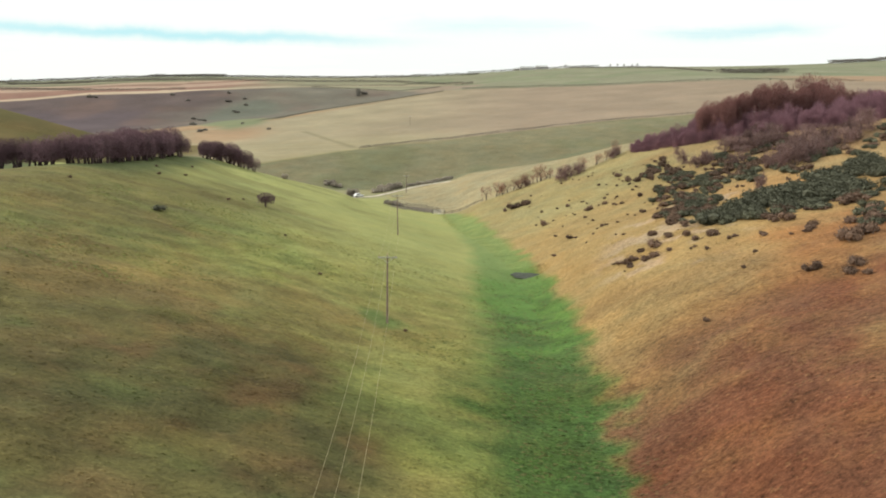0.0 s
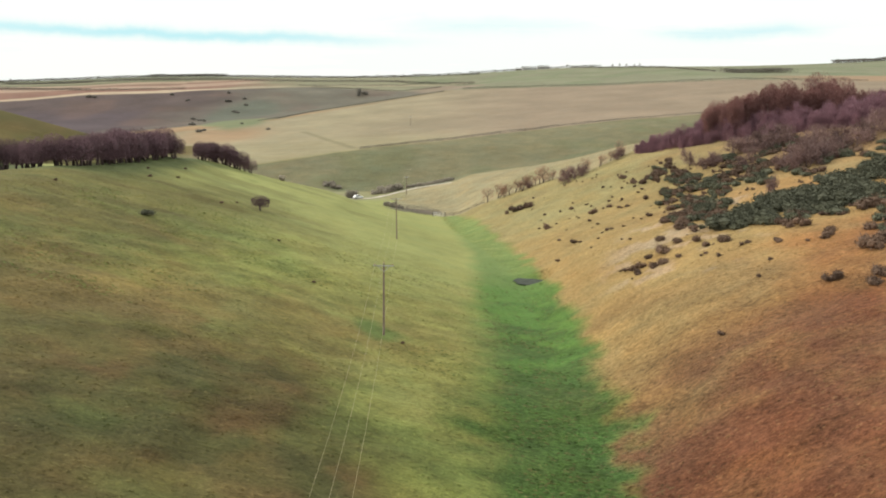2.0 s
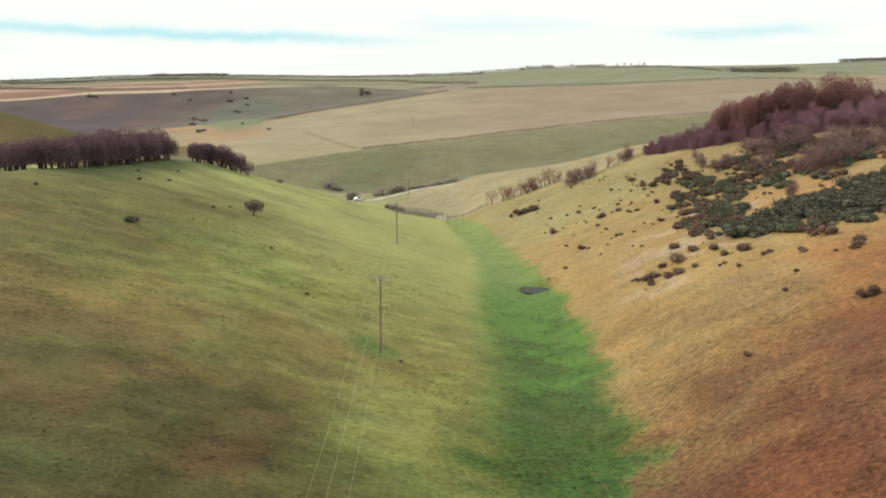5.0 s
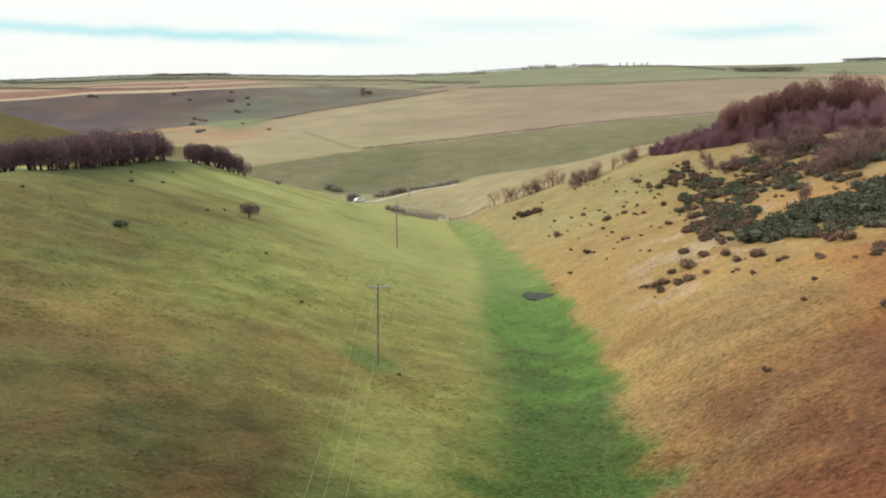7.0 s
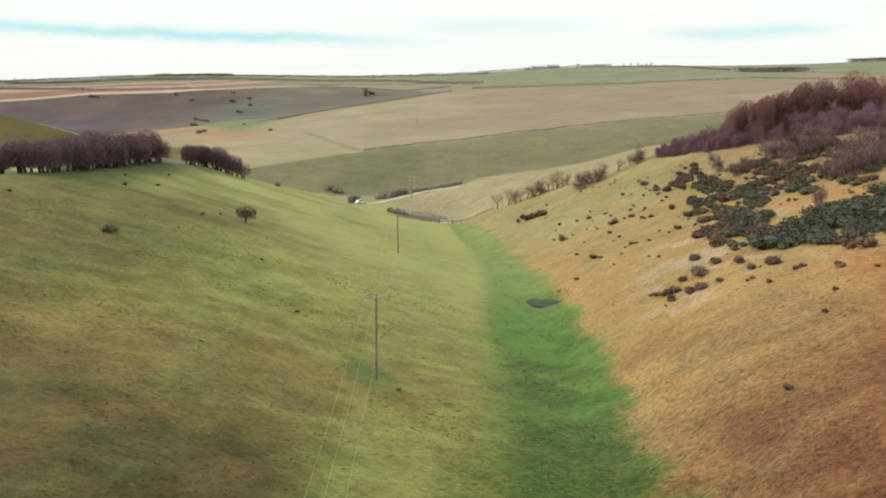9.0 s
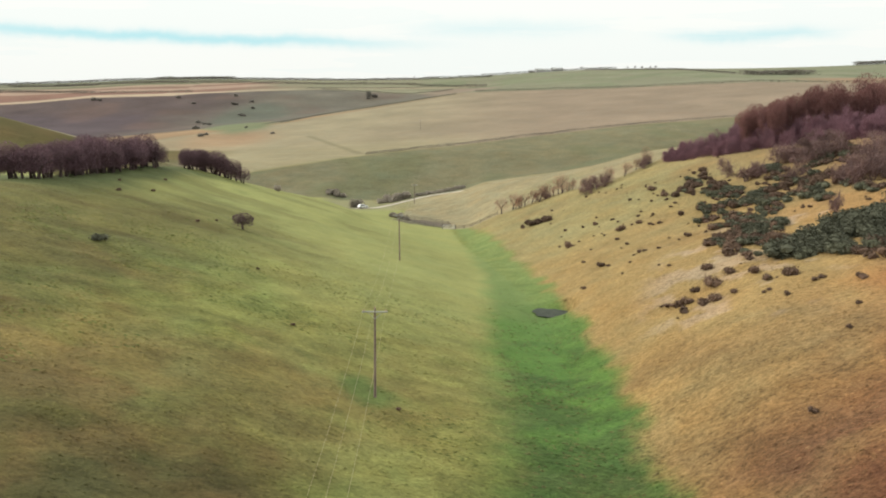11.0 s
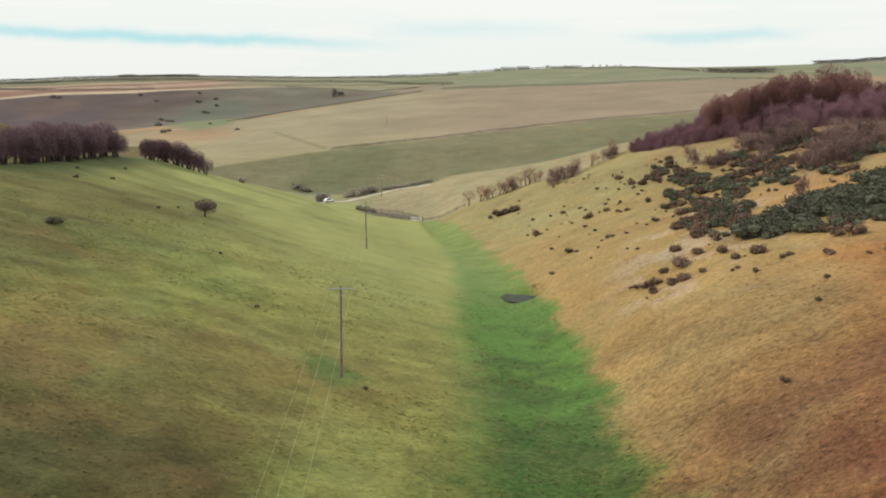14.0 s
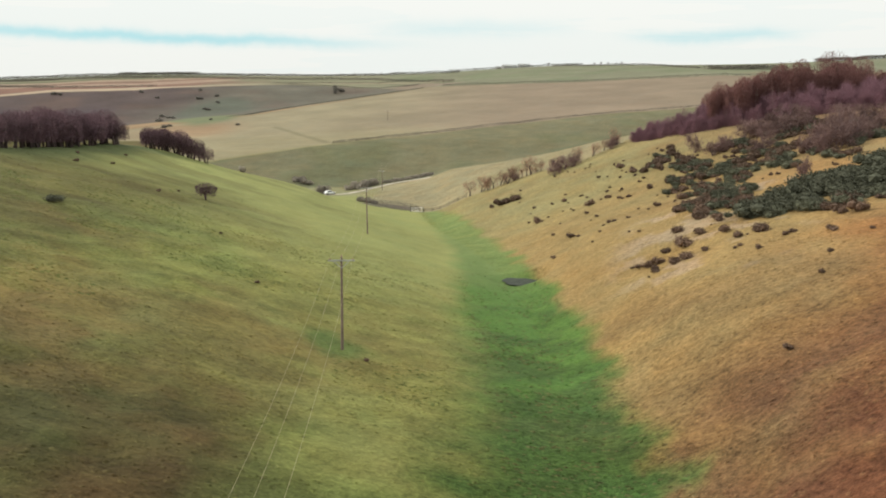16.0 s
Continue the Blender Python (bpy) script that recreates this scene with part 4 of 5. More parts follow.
# the long mass of gorse, between its lower and upper edge
LOWER = [(40.0, 124.5), (42.2, 122.5), (44.8, 118.5), (48.5, 115.8), (53.0, 113.5), (62.0, 111.0)]
UPPER = [(41.2, 126.5), (45.5, 129.0), (50.0, 131.5), (54.5, 133.5), (60.0, 137.0), (78.0, 149.0)]
green, brown, packed = [], [], []
for clumps, share, close in ((GORSE_CLUMPS, 0.62, 2.6), (BROWN_CLUMPS, 0.25, 4.6)):
    for cx, cy, rx, ry, ux, uy in clumps:
        area = math.pi * abs(rx * uy - ry * ux)
        for _ in range(int(area / close) + 2):
            r, w = 0.95 * rng.random() ** 0.6, rng.random() * 6.28
            a, b = r * math.cos(w), r * math.sin(w)
            inner = share > 0.5 and r < 0.45
            (packed if inner else green if rng.random() < share else brown).append((cx + a * rx + b * ux, cy + a * ry + b * uy, rng.uniform(0.6, 1.35), rng.uniform(0.75, 1.05)))
for _ in range(230):
    t, w = rng.random() ** 0.9 * 5, rng.random()
    lo, up = ([np.interp(t, range(6), [p[i] for p in edge]) for i in (0, 1)] for edge in (LOWER, UPPER))
    x, y = lo[0] + (up[0] - lo[0]) * w, lo[1] + (up[1] - lo[1]) * w
    (brown if w < 0.1 and rng.random() < 0.5 else green if w < 0.16 else packed).append((x + rng.normal(0, 0.4), y + rng.normal(0, 0.4), rng.uniform(0.9, 2.0) * (1.15 if w > 0.2 else 0.8), rng.uniform(0.55, 0.95)))
# loose bushes between the clumps
loose = len(brown) + 85
while len(brown) < loose:
    t, w = rng.random(), rng.random()
    x, y = 39.5 + 11 * t + w * (6 + 10 * t), 137 + 50 * t + w * (2 + 8 * (1 - t)) - 14 * w * t
    (brown if rng.random() < 0.7 else green).append((x, y, rng.uniform(0.35, 1.05), rng.uniform(0.7, 1.1)))
for _ in range(46):
    x = rng.uniform(62, 92)
    y = 152 + 0.55 * (x - 62) + rng.normal(0, 3.5)
    (green if rng.random() < 0.55 else brown).append((x, y, rng.uniform(0.7, 1.6), rng.uniform(0.7, 1.0)))
# single bushes: x, y, half-width
SINGLE_GREEN = [(16.4, 218.5, 0.8), (18.3, 216.5, 1.5), (19.7, 216, 1.5), (21.5, 215.5, 1.5), (22.7, 184.8, 1.2), (24.7, 159, 0.8), (20.5, 150, 0.55), (43.6, 205.5, 1.0),
                (38.9, 185, 0.5), (30.5, 158, 0.55), (35.9, 183.2, 0.8), (33.4, 131.2, 0.85), (42.2, 176.9, 0.95), (38.3, 157.5, 0.7), (38.2, 147.5, 0.6), (54.4, 207, 1.0)]
SINGLE_BROWN = [(32.5, 183, 1.1), (29.6, 195.5, 0.7), (38.4, 177, 0.6), (44, 196.5, 1.0), (45.2, 192.4, 1.2), (49.6, 195, 1.1), (30.2, 124.7, 0.8), (32.1, 123.5, 1.2),
                (27.6, 122.4, 0.9), (28.6, 121.6, 0.85), (29.6, 118.8, 0.9), (30.6, 118.4, 0.9), (27.3, 118.9, 0.8), (26.7, 123.6, 0.5), (34.7, 125.7, 0.9), (32.6, 117.9, 0.5),
                (36.1, 121.4, 0.9), (36.3, 117.7, 0.7), (34.9, 113.4, 0.4), (38.1, 116.2, 1.0), (35.5, 109.7, 0.5), (39.1, 111.7, 0.45), (39.9, 111.9, 0.5), (42.2, 107.7, 0.5)]
LOW_BROWN = [(55.4, 113, 1.4), (52.1, 99.5, 1.6), (49.2, 95, 1.5), (46.5, 93.2, 1.4), (47.7, 94.5, 1.2), (50.7, 102.2, 1.0), (47.7, 106, 0.9), (46.4, 104, 0.8), (45.9, 103, 0.6), (47.1, 112, 1.2), (45.9, 113.8, 0.9), (42.4, 108.5, 0.5),
             (39.9, 86.8, 0.9), (39.0, 86.5, 0.8), (41.3, 82.3, 0.9), (42.8, 84, 1.0), (42.2, 80.6, 0.6), (27.3, 83.3, 0.45), (32.6, 193.4, 0.4), (44.5, 104.5, 0.3)]
LEFT_BUSHES = [(-53.2, 155.4, 0.5), (-51.1, 165, 0.4), (-54.8, 181.6, 0.4), (-56.9, 165, 0.35), (-57.3, 127.4, 0.4), (-38.5, 148, 0.4), (-36.9, 152.4, 0.3), (-16.3, 108, 0.3), (-24.5, 127, 0.25), (-4.4, 94, 0.3)]
stand(gorse, green + [(-41.4, 119.8, 1.0, 0.85)], "gorse on the slope")
thicket_mass("gorse_thicket", "dense grey-green mass of interlocked gorse on the slope", gorse, packed, GORSE, "gorse")
brown.sort(key=lambda p: p[1])
far_brown, brown = brown[170:], brown[:170]
stand(bramble, brown + SINGLE_GREEN + SINGLE_BROWN + LOW_BROWN + LEFT_BUSHES, "brambles on the slopes")
specks = []
while len(specks) < 120:
    x, y = rng.uniform(20, 62), rng.uniform(95, 225)
    if x - axis(y) > 12 and rng.random() < step(110, 170, y) + 0.15:
        specks.append((x, y, rng.uniform(0.2, 0.5)))
thicket_mass("bramble_scrub", "scattered low brown bramble tufts on dry grass", bramble, specks + far_brown, BRAMBLE, "bush")
lane_bushes = [shrub("lane_bush", "leafless grey-brown bush beside the farm track", 190 + k, LANE_SCRUB, 620, flat=1.0, leaf=0.15) for k in range(3)]
bank = [(-33.2, 304.0, 2.3, 1.25), (-43, 327, 2.0, 0.9), (-45, 328.5, 2.2, 0.9), (-40.8, 326.5, 1.6, 0.9), (-24, 316.5, 2.3), (-22, 318, 2.7), (-19.6, 319.5, 2.5), (-17.2, 321, 2.3), (-25.5, 315.0, 1.7),
        (-16.2, 267.2, 1.6), (-18.2, 268.6, 1.5), (-14.2, 266.2, 1.1), (-43.5, 229, 1.0, 1.4)] + [(-13.5 + 1.25 * k, 323.2 + 0.3 * k + rng.normal(0, 0.6), rng.uniform(1.0, 1.7), 0.8) for k in range(14)]
stand(lane_bushes, bank, "bushes by the lane")


# ---- dew pond ----
def build_pond():
    z = ground_z(14.9, 145.6) + 0.2
    v, f = [(14.7, 145.6, z)], []
    n = 48
    for k in range(n):
        w = 2 * math.pi * k / n
        r = 1 + 0.12 * math.sin(3 * w + 1) + 0.06 * math.sin(7 * w)
        v.append((14.7 + 2.6 * r * math.cos(w), 145.6 + 2.6 * r * math.sin(w), z))
    f = [(0, 1 + k, 1 + (k + 1) % n) for k in range(n)]
    tagged(mesh_object("dew_pond", v, f, WATER), "small dark oval dew pond on the green valley floor", "pond", kind="structure")


build_pond()


# ---- lane, pen and gate, parked car ----
def ribbon(name, path, width, mat, label, category, lift=0.06):
    v, f = [], []
    for k, (x, y) in enumerate(path):
        a, b = path[max(k - 1, 0)], path[min(k + 1, len(path) - 1)]
        d = Vector((b[0] - a[0], b[1] - a[1])).normalized()
        for s in (-1, -0.4, 0.4, 1):
            px, py = x - d.y * s * width / 2, y + d.x * s * width / 2
            v.append((px, py, ground_z(px, py) + 0.1 + lift - (0.12 if abs(s) == 1 else 0)))
        if k:
            o = 4 * k
            f += [(o - 4 + j, o - 3 + j, o + 1 + j, o + j) for j in range(3)]
    return tagged(mesh_object(name, v, f, mat, smooth=True), label, category, kind="structure")


lane = [(float(x), float(np.interp(x, (-34, -30, -26, -22.7, -19, -14, -10, -4, 3), (300, 301.2, 303, 308.5, 313, 316.7, 319, 318.6, 316.4)))) for x in np.linspace(-33.5, 3, 40)]
ribbon("track", lane, 2.2, CHALK, "pale chalk farm track across the valley mouth", "track")


def fence(path, label, group):
    """Post-and-rail fence: each post and rail a part."""
    thing = tagged(new("field_fence"), label, "fence", group)
    post = rail = None
    pts = []
    for a, b in zip(path, path[1:]):
        n = max(1, round(math.dist(a, b) / 2.6))
        pts += [(a[0] + (b[0] - a[0]) * k / n, a[1] + (b[1] - a[1]) * k / n) for k in range(n)]
    pts.append(path[-1])
    for k, (x, y) in enumerate(pts):
        if post is None:
            bm = bmesh.new()
            box(bm, (0, 0, 0.35), (0.1, 0.1, 1.4), bevel=0.02)
            post = part("post", bm, FENCE_WOOD, thing)
            p = post
        else:
            p = new("post", post.data)
            p.parent = thing
        p.matrix_basis = pose(x, y, ground_z(x, y) + 0.1, rng.normal(0, 2), rng.normal(0, 2), rng.uniform(0, 20))
        if k:
            ax, ay = pts[k - 1]
            for h in (0.4, 0.8):
                a, b = Vector((ax, ay, ground_z(ax, ay) + 0.1 + h)), Vector((x, y, ground_z(x, y) + 0.1 + h))
                if rail is None:
                    bm = bmesh.new()
                    box(bm, (0, 0, 0), (1, 0.04, 0.09), bevel=0.01)
                    rail = part("rail", bm, FENCE_WOOD, thing)
                    r = rail
                else:
                    r = new("rail", rail.data)
                    r.parent = thing
                d = b - a
                r.matrix_basis = Matrix.Translation((a + b) / 2) @ d.to_track_quat("X", "Z").to_matrix().to_4x4() @ Matrix.Diagonal((d.length, 1, 1, 1))
    return thing


fence([(-18.5, 271), (-12.6, 258.5), (-8, 253), (-3.2, 250.3)], "grey weathered post-and-rail fence of a muddy pen", "fences of the pen")
fence([(-18, 272), (-14, 270), (-7, 267), (-1.5, 260), (-0.6, 252)], "grey weathered post-and-rail fence of a muddy pen", "fences of the pen")
fence([(0.6, 250), (5, 249.2), (12, 248.6)], "grey weathered post-and-rail fence running up to a hedge", "field fences")


def field_gate(m):
    gate = tagged(new("field_gate"), "white-painted metal five-bar field gate, closed beside a pen", "gate")
    v, f = [], []
    ring = [(0, 0, 0.15), (3.2, 0, 0.15), (3.2, 0, 1.25), (0, 0, 1.25), (0, 0, 0.15)]
    for a, b in zip(ring, ring[1:]):
        tube(v, f, [a, b], (0.03, 0.03), 8)
    mesh_object("gate_frame", v, f, GATE_PAINT, gate)
    for h in (0.38, 0.6, 0.82, 1.04):
        v, f = [], []
        tube(v, f, [(0, 0, h), (3.2, 0, h)], (0.022, 0.022), 8)
        mesh_object("bar", v, f, GATE_PAINT, gate)
    for x in (-0.12, 3.34):
        bm = bmesh.new()
        box(bm, (x, 0, 0.55), (0.18, 0.18, 1.7), bevel=0.03)
        part("gate_post", bm, FENCE_WOOD, gate)
    gate.matrix_basis = m
    return gate


field_gate(pose(-3.0, 250.0, ground_z(-1.4, 250) + 0.02, 0, 0, 2))


def parked_car(m):
    car = tagged(new("parked_car"), "small white car parked on a chalk track", "car")
    profile = [(-2.0, 0.35), (-2.05, 0.75), (-1.75, 0.95), (-1.35, 1.42), (0.35, 1.48), (1.0, 1.0), (1.9, 0.85), (2.05, 0.6), (2.0, 0.35)]
    bm = bmesh.new()
    sides = [[bm.verts.new((x, s * (0.84 if z < 1.1 else 0.66), z)) for x, z in profile] for s in (-1, 1)]
    n = len(profile)
    for k in range(n):
        bm.faces.new((sides[0][k], sides[0][(k + 1) % n], sides[1][(k + 1) % n], sides[1][k]))
    bm.faces.new(list(reversed(sides[0])))
    bm.faces.new(sides[1])
    bmesh.ops.bevel(bm, geom=bm.edges[:], offset=0.05, segments=2, affect="EDGES")
    part("body", bm, PAINT, car)
    for s in (-1, 1):
        bm = bmesh.new()
        w = [bm.verts.new((x, s * y, z)) for x, y, z in ((-1.35, 0.83, 0.98), (0.65, 0.83, 1.0), (0.25, 0.69, 1.4), (-1.2, 0.69, 1.36))]
        bm.faces.new(w if s < 0 else list(reversed(w)))
        bmesh.ops.solidify(bm, geom=bm.faces[:], thickness=0.03)
        part("side_window", bm, GLASS, car)
    for x, z0, z1, name in ((0.7, 1.03, 1.42, "windscreen"), (-1.58, 1.0, 1.38, "rear_window")):
        bm = bmesh.new()
        k = 0.33 if x > 0 else -0.27
        w = [bm.verts.new(p) for p in ((x + 0.3 * (x > 0) - 0.08 * (x < 0), -0.7, z0), (x + 0.3 * (x > 0) - 0.08 * (x < 0), 0.7, z0), (x - k + 0.03, 0.62, z1), (x - k + 0.03, -0.62, z1))]
        bm.faces.new(w)
        bmesh.ops.solidify(bm, geom=bm.faces[:], thickness=0.03)
        part(name, bm, GLASS, car)
    for x in (-1.3, 1.3):
        for s in (-1, 1):
            v, f = [], []
            tube(v, f, [(x, s * 0.7, 0.32), (x, s * 0.72, 0.32), (x, s * 0.86, 0.32), (x, s * 0.88, 0.32)], (0.28, 0.32, 0.32, 0.28), 18)
            wheel = mesh_object("wheel", v, f, RUBBER, car)
            v, f = [], []
            tube(v, f, [(x, s * 0.875, 0.32), (x, s * 0.89, 0.32)], (0.19, 0.17), 14)
            mesh_object("rim", v, f, STEEL, wheel)
    car.matrix_basis = m
    return car


parked_car(pose(-30.8, 301.2, ground_z(-30.8, 301.2) + 0.12, 0, 0, 40) @ Matrix.Diagonal((0.88, 0.88, 0.88, 1)))


# ---- distance: scrub, hedges, farm ----
far_scrub = [shrub("scrub_bush", "dark scrub bush on the far hillside", 210 + k, MOOR_SCRUB, 420, flat=1.1) for k in range(3)]
places = [(-199, 787, 3, 0.8), (-179, 761, 3, 0.8), (-191, 749, 4, 0.7), (-171, 733, 3, 0.8), (-172, 702, 3.5, 0.7), (-176, 708, 2.5, 0.7), (-199, 672, 3.5, 0.7), (-190, 655, 3, 0.7), (-170, 570, 3.5, 0.8), (-166, 560, 3, 0.8),
          (-139, 479, 2.6, 0.8), (-138, 486, 2.0, 0.8), (-182, 642, 2.6, 0.8), (-126, 527, 1.8, 0.7), (-101, 486, 2, 0.7), (-249, 779, 3.5, 0.7), (-228, 754, 3, 0.6), (-322, 769, 4, 0.8), (-315, 767, 3, 0.8),
          (-78, 776, 4.4, 1.9), (-73, 782, 4, 1.0)]
places = [(x, y, 0.72 * s, k) for x, y, s, k in places]
stand(far_scrub, places, "scrub on the far hillside")


def hedge(name, path, width, height, seed, label):
    """A far hedgerow: clumped foliage along a line."""
    g = np.random.default_rng(seed)
    seg = np.array(path, float)
    length = np.r_[0, np.cumsum(np.hypot(*np.diff(seg, axis=0).T))]
    n = int(length[-1] * (26 if height < 1.2 else 13) * (1 + width / 4))
    s = g.random(n) * length[-1]
    x, y = np.interp(s, length, seg[:, 0]), np.interp(s, length, seg[:, 1])
    tall = height * (0.8 + 0.6 * (value_noise(s, 0 * s, 6 + height * 3, seed) + 0.5))
    x, y = x + g.normal(0, width / 3, n), y + g.normal(0, width / 3, n)
    c = np.stack([x, y, land(x, y) + tall * g.random(n) ** 0.7], 1)
    v, f = slivers(g, c, unit(g.normal(size=(n, 3)) + (0, 0, 0.4)), g.uniform(0.8, 1.6, n) * height * 0.32, g.uniform(0.5, 1, n) * height * 0.22)
    return tagged(mesh_object(name, v, f, FAR_SCRUB), label, "hedge", kind="stuff")


for n, line in enumerate(([(-18.5, 271), (-12.6, 258.7), (-8, 253.2), (-3.4, 250.6)], [(-17, 271.5), (-7, 267.3), (-1.6, 260.3)], [(1, 250.3), (12, 249)])):
    hedge("rank_grass", line, 0.5, 0.4, 20 + n, "dark rank weeds along a fence")
hedge("field_hedge", [(-38, 377.5), (-23.5, 384), (1.5, 392), (27.6, 403), (55, 416)], 1.0, 1.0, 1, "low dark hedge along the edge of a stubble field")
hedge("field_hedge", [(55, 416), (85, 428), (113, 431), (139, 435), (200, 452)], 1.0, 0.9, 2, "low dark hedge along the edge of a stubble field")
hedge("field_hedge", [(-122, 552), (-107, 592), (-100, 640), (-83, 655), (-64, 675), (-43, 698), (-21, 726), (0, 745)], 2.0, 0.5, 3, "dark hedge along the back of a stubble field")
hedge("field_hedge", [(16, 724), (107, 676), (211, 648), (310, 624)], 2, 1.4, 4, "dark hedge between stubble and green pasture")
hedge("far_hedge", [(-600, 832), (-430, 812), (-330, 806), (-250, 822)], 2, 1.8, 12, "dark far hedge on the plateau")
hedge("field_hedge", [(-112, 560), (-104, 600), (-92, 630), (-64, 652), (-43, 675), (-21, 703), (0, 722)], 2.0, 0.8, 13, "dark hedge along a grass strip behind the stubble field")
hedge("far_hedge", [(-133, 860), (-97, 840), (-61, 806), (-40, 801), (-19, 818), (-3, 846)], 2, 0.9, 14, "dark hedge between moor and pasture")
hedge("far_hedge", [(-150, 872), (-112, 871), (-43, 868), (-21, 890)], 2, 1.2, 15, "dark far hedge on the plateau")
hedge("far_hedge", [(-420, 900), (-250, 930), (-60, 905), (30, 850)], 2, 2.2, 5, "dark far hedge on the plateau")
hedge("far_hedge", [(-620, 985), (-300, 1030), (-40, 1000), (40, 960)], 2, 2.5, 6, "dark far hedge on the plateau")
hedge("far_hedge", [(-520, 835), (-430, 833), (-398, 823), (-350, 822)], 3, 1.6, 16, "dark far hedge on the plateau")
hedge("far_copse", [(-470, 905), (-411, 897), (-374, 902)], 6, 2.0, 17, "dark belt of far trees on the plateau")
hedge("far_copse", [(-360, 918), (-326, 926), (-290, 935)], 4, 1.7, 18, "dark belt of far trees on the plateau")
hedge("far_hedge", [(150, 1010), (205, 900), (245, 770)], 3, 1.6, 19, "dark far hedge across green pasture")
hedge("skyline_hedge", [(30, 1035), (110, 1038), (190, 1036)], 3, 2.0, 7, "dark hedge on the skyline")
hedge("skyline_hedge", [(-700, 1035), (-430, 1040), (-200, 1038), (-20, 1038)], 3, 1.6, 8, "dark hedge on the skyline")
hedge("far_copse", [(246, 752), (262, 750), (304, 752)], 10, 3.0, 9, "dark far copse below the skyline")
hedge("far_copse", [(470, 1030), (560, 1036), (760, 1040)], 8, 3.4, 10, "dark far wood on the skyline")
hedge("far_copse", [(-360, 1034), (-300, 1036), (-265, 1034)], 8, 2.5, 11, "dark far copse on the skyline")

horizon_trees = [thorn_bush("skyline_tree", "small far pale bare tree on the skyline", 240 + k, 4.6, 2.2, FAR_TWIGS, 220, "tree", 0.14, 0.9) for k in range(3)]
stand(horizon_trees, [(-82, 1038, 0.8), (-60, 1040, 0.7), (-50, 1040, 0.75), (-530, 1038, 0.9), (-480, 1040, 0.8), (62, 1038, 0.8), (150, 1040, 1.0), (172, 1042, 0.9), (205, 1040, 0.8), (214, 1042, 0.9), (222, 1040, 0.9), (232, 1042, 0.8), (238, 1040, 0.9), (560, 1035, 0.9)], "trees on the skyline")


def barn(m, length, width, eaves, ridge):
    thing = tagged(new("farm_barn"), "long low farm barn with a pale grey roof on the skyline", "barn", "farm buildings on the skyline")
    bm = bmesh.new()
    box(bm, (0, 0, eaves / 2 - 0.5), (length, width, eaves + 1))
    part("wall", bm, BARN_WALL, thing)
    for s in (-1, 1):
        bm = bmesh.new()
        w = [bm.verts.new(p) for p in ((-length / 2 - 0.4, s * (width / 2 + 0.5), eaves - 0.15), (length / 2 + 0.4, s * (width / 2 + 0.5), eaves - 0.15), (length / 2 + 0.4, 0, ridge), (-length / 2 - 0.4, 0, ridge))]
        bm.faces.new(w if s < 0 else list(reversed(w)))
        bmesh.ops.solidify(bm, geom=bm.faces[:], thickness=-0.15)
        part("roof", bm, BARN_ROOF, thing)
    for s in (-1, 1):
        bm = bmesh.new()
        w = [bm.verts.new(p) for p in ((s * length / 2, -width / 2, eaves), (s * length / 2, width / 2, eaves), (s * length / 2, 0, ridge - 0.1))]
        bm.faces.new(w)
        bmesh.ops.solidify(bm, geom=bm.faces[:], thickness=0.1)
        part("gable", bm, BARN_WALL, thing)
    bm = bmesh.new()
    box(bm, (length * 0.2, -width / 2, eaves * 0.4), (4, 0.16, eaves * 0.8))
    part("door", bm, STEEL, thing)
    thing.matrix_basis = m


for x, y, l, w, e, r in ((103, 1036, 17, 10, 2.4, 4.2), (121, 1042, 13, 10, 2.6, 4.4), (92, 1046, 9, 7, 2.2, 3.6)):
    barn(pose(x, y, ground_z(x, y), 0, 0, 6), l, w, e, r)


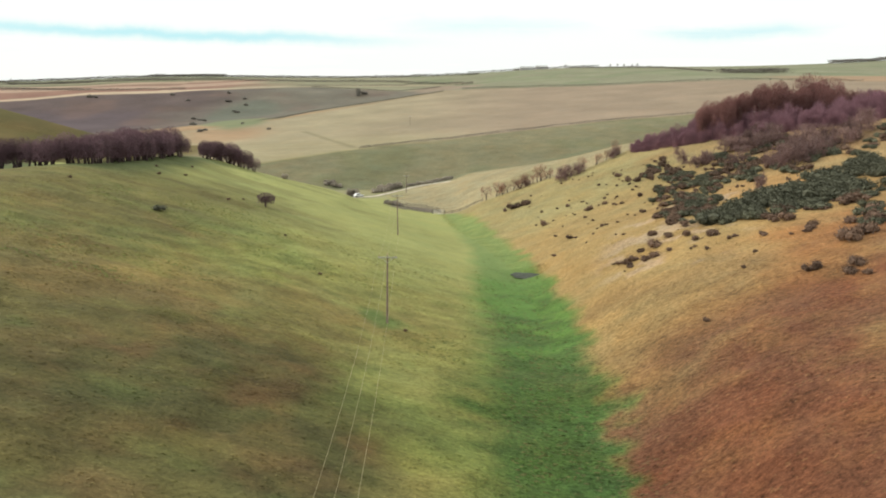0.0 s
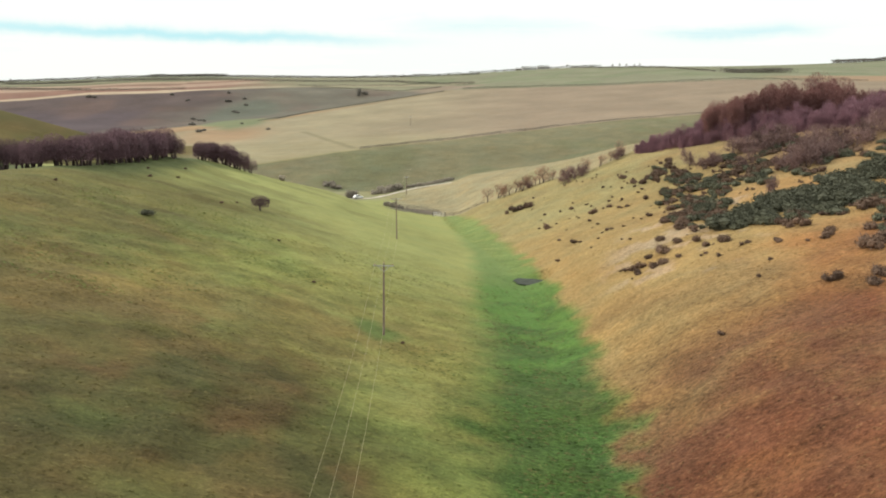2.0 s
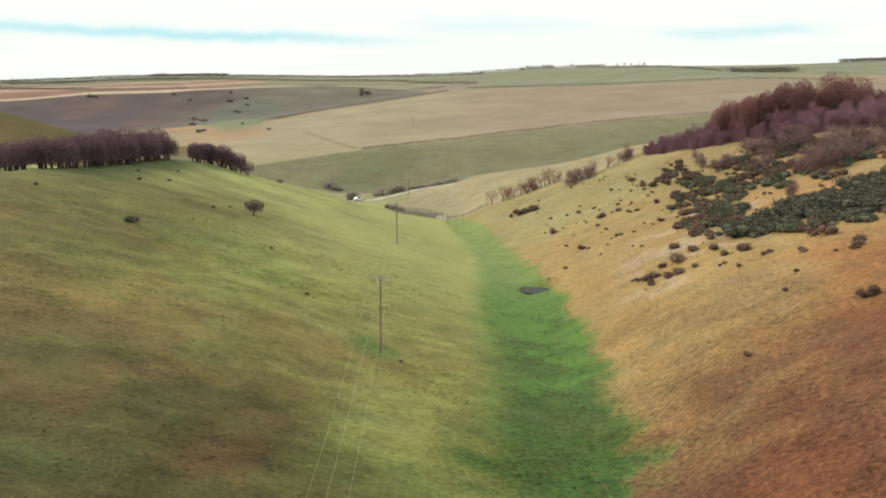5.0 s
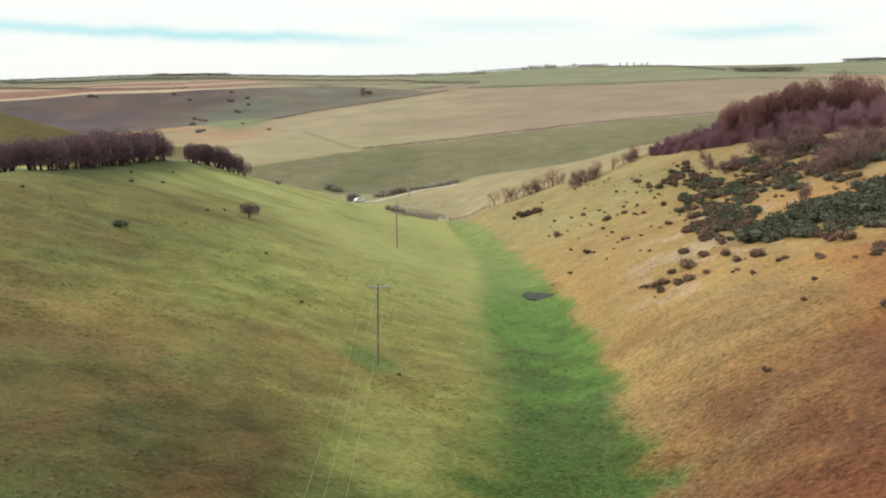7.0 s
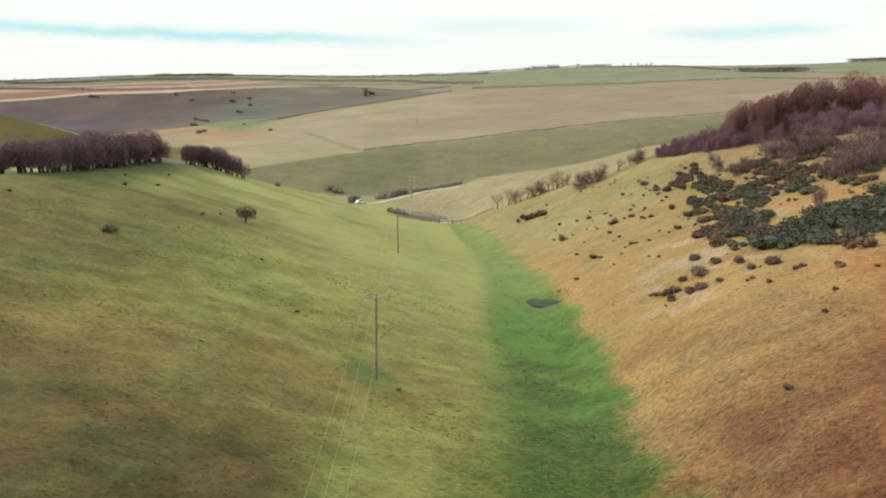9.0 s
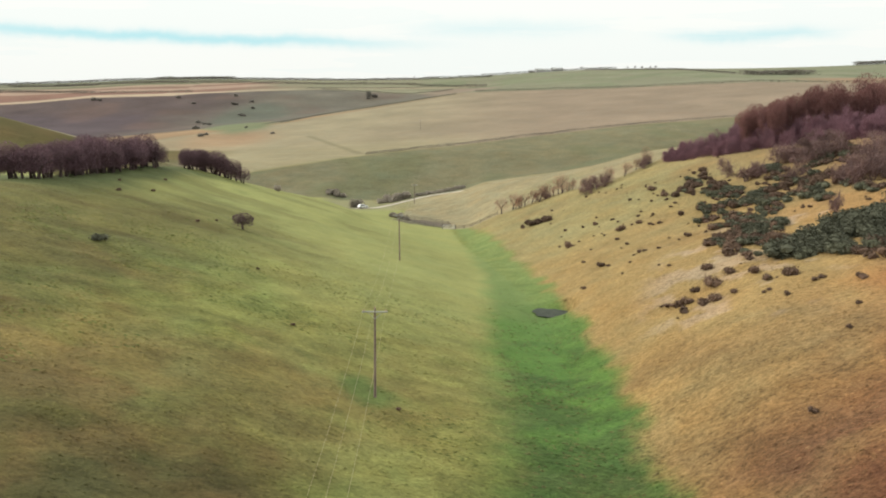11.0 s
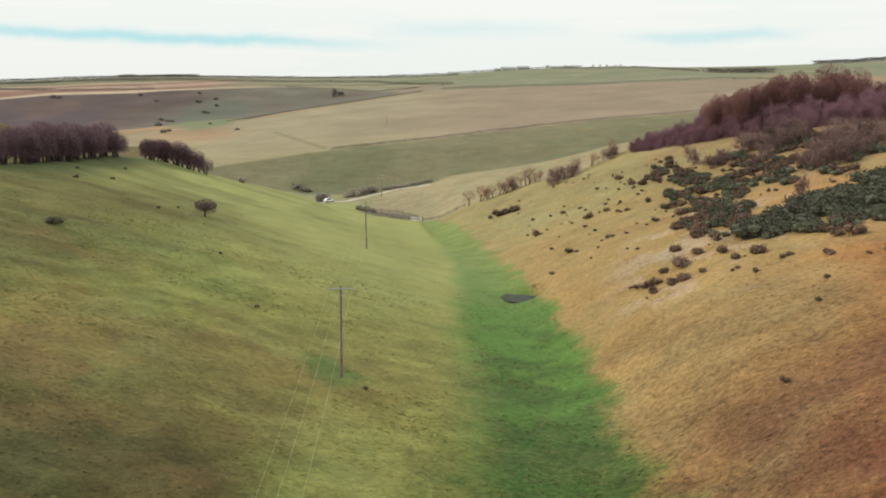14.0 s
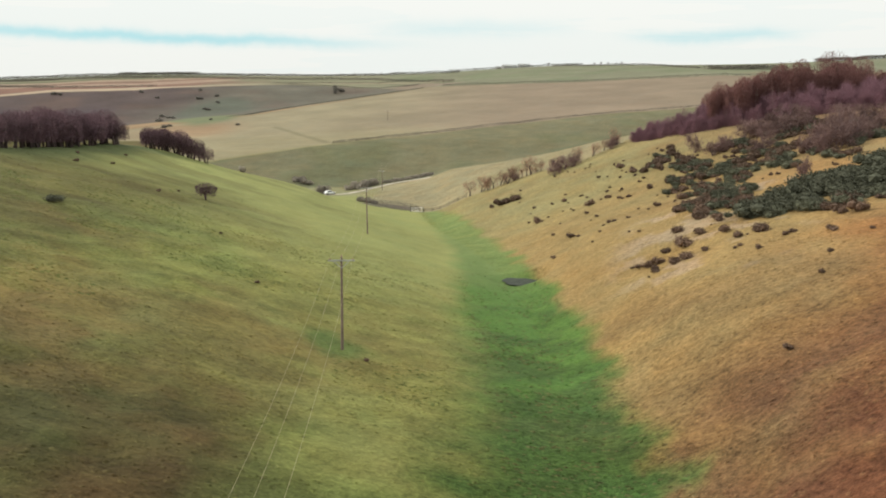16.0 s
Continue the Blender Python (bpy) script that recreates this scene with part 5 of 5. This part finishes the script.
# ---- grass tussocks ----
def tussocks(name, label, keep, xs, ys, count, seed, size, pale, share=0.22):
    """Low leaning mounds of grass, each in its own shade of the parcel it grows in."""
    g = np.random.default_rng(seed)
    x, y = g.uniform(*xs, count), g.uniform(0, 1, count) ** 1.2 * (ys[1] - ys[0]) + ys[0]
    m = keep(x, y) & (np.abs(x) < 0.6 * y + 4) & (g.random(count) < (0.25 + step(-0.1, 0.35, fbm(x, y, 5, 3, seed + 90))) * step(ys[1], ys[1] - 75, y))
    x, y = x[m], y[m]
    n, k = len(x), 6
    r = g.uniform(0.5, 1.4, n) * size
    w = g.random((n, 1)) * 6.28 + np.arange(k) * 6.28 / k
    rad = r[:, None] * g.uniform(0.6, 1.35, (n, k))
    rx, ry = x[:, None] + rad * 1.25 * np.cos(w), y[:, None] + rad * 0.85 * np.sin(w)
    foot = np.stack([rx, ry, surface(rx, ry) - 0.02], -1)
    ax, ay = x + g.normal(0, 0.35, n) * r, y + g.normal(0, 0.35, n) * r
    tip = np.stack([ax, ay, surface(ax, ay) + r * g.uniform(0.2, 0.48, n)], -1)[:, None]
    verts = np.concatenate([foot, tip], 1).reshape(-1, 3)
    base = np.arange(n)[:, None, None] * (k + 1)
    tri = np.stack([np.arange(k), (np.arange(k) + 1) % k, np.full(k, k)], 1)[None]
    ob = mesh_object(name, verts, (base + tri).reshape(-1, 3).tolist(), PASTURE)
    col, tus = parcels(x, y, 0 * x)
    col = lerp(col, np.array(pale), share * (g.random(n) < 0.4)) * g.uniform(0.88, 1.18, (n, 1))
    at = ob.data.attributes.new("parcel", "FLOAT_COLOR", "POINT")
    at.data.foreach_set("color", np.repeat(np.concatenate([col, np.ones((n, 1))], 1), k + 1, 0).astype(np.float32).ravel())
    at = ob.data.attributes.new("tussock", "FLOAT", "POINT")
    at.data.foreach_set("value", np.repeat(tus, k + 1).astype(np.float32))
    return tagged(ob, label, "grass", kind="stuff")


tussocks("grass_tussocks", "tufts of olive-green rough grass on the slope", lambda x, y: x - axis(y) < -8, (-60, 8), (42, 175), 40000, 1, 0.16, (0.16, 0.15, 0.07))
tussocks("dead_grass_tussocks", "tufts of orange-brown dead grass on the slope", lambda x, y: x - axis(y) > 4, (14, 66), (42, 175), 52000, 2, 0.16, (0.24, 0.17, 0.09))
tussocks("lush_grass_tussocks", "tufts of bright green grass on the valley floor", lambda x, y: np.abs(x - axis(y) + 2) < 6, (2, 20), (46, 175), 18000, 3, 0.19, (0.11, 0.095, 0.05), 0.5)
tussocks("rank_grass_tussocks", "dark green tufts of rank grass in bands across the pasture", lambda x, y: (x - axis(y) < -11) & (fbm(x, 1.7 * y, 17, 3, 301) > 0.1), (-55, 5), (80, 175), 30000, 4, 0.19, (0.098, 0.118, 0.04), 0.85)
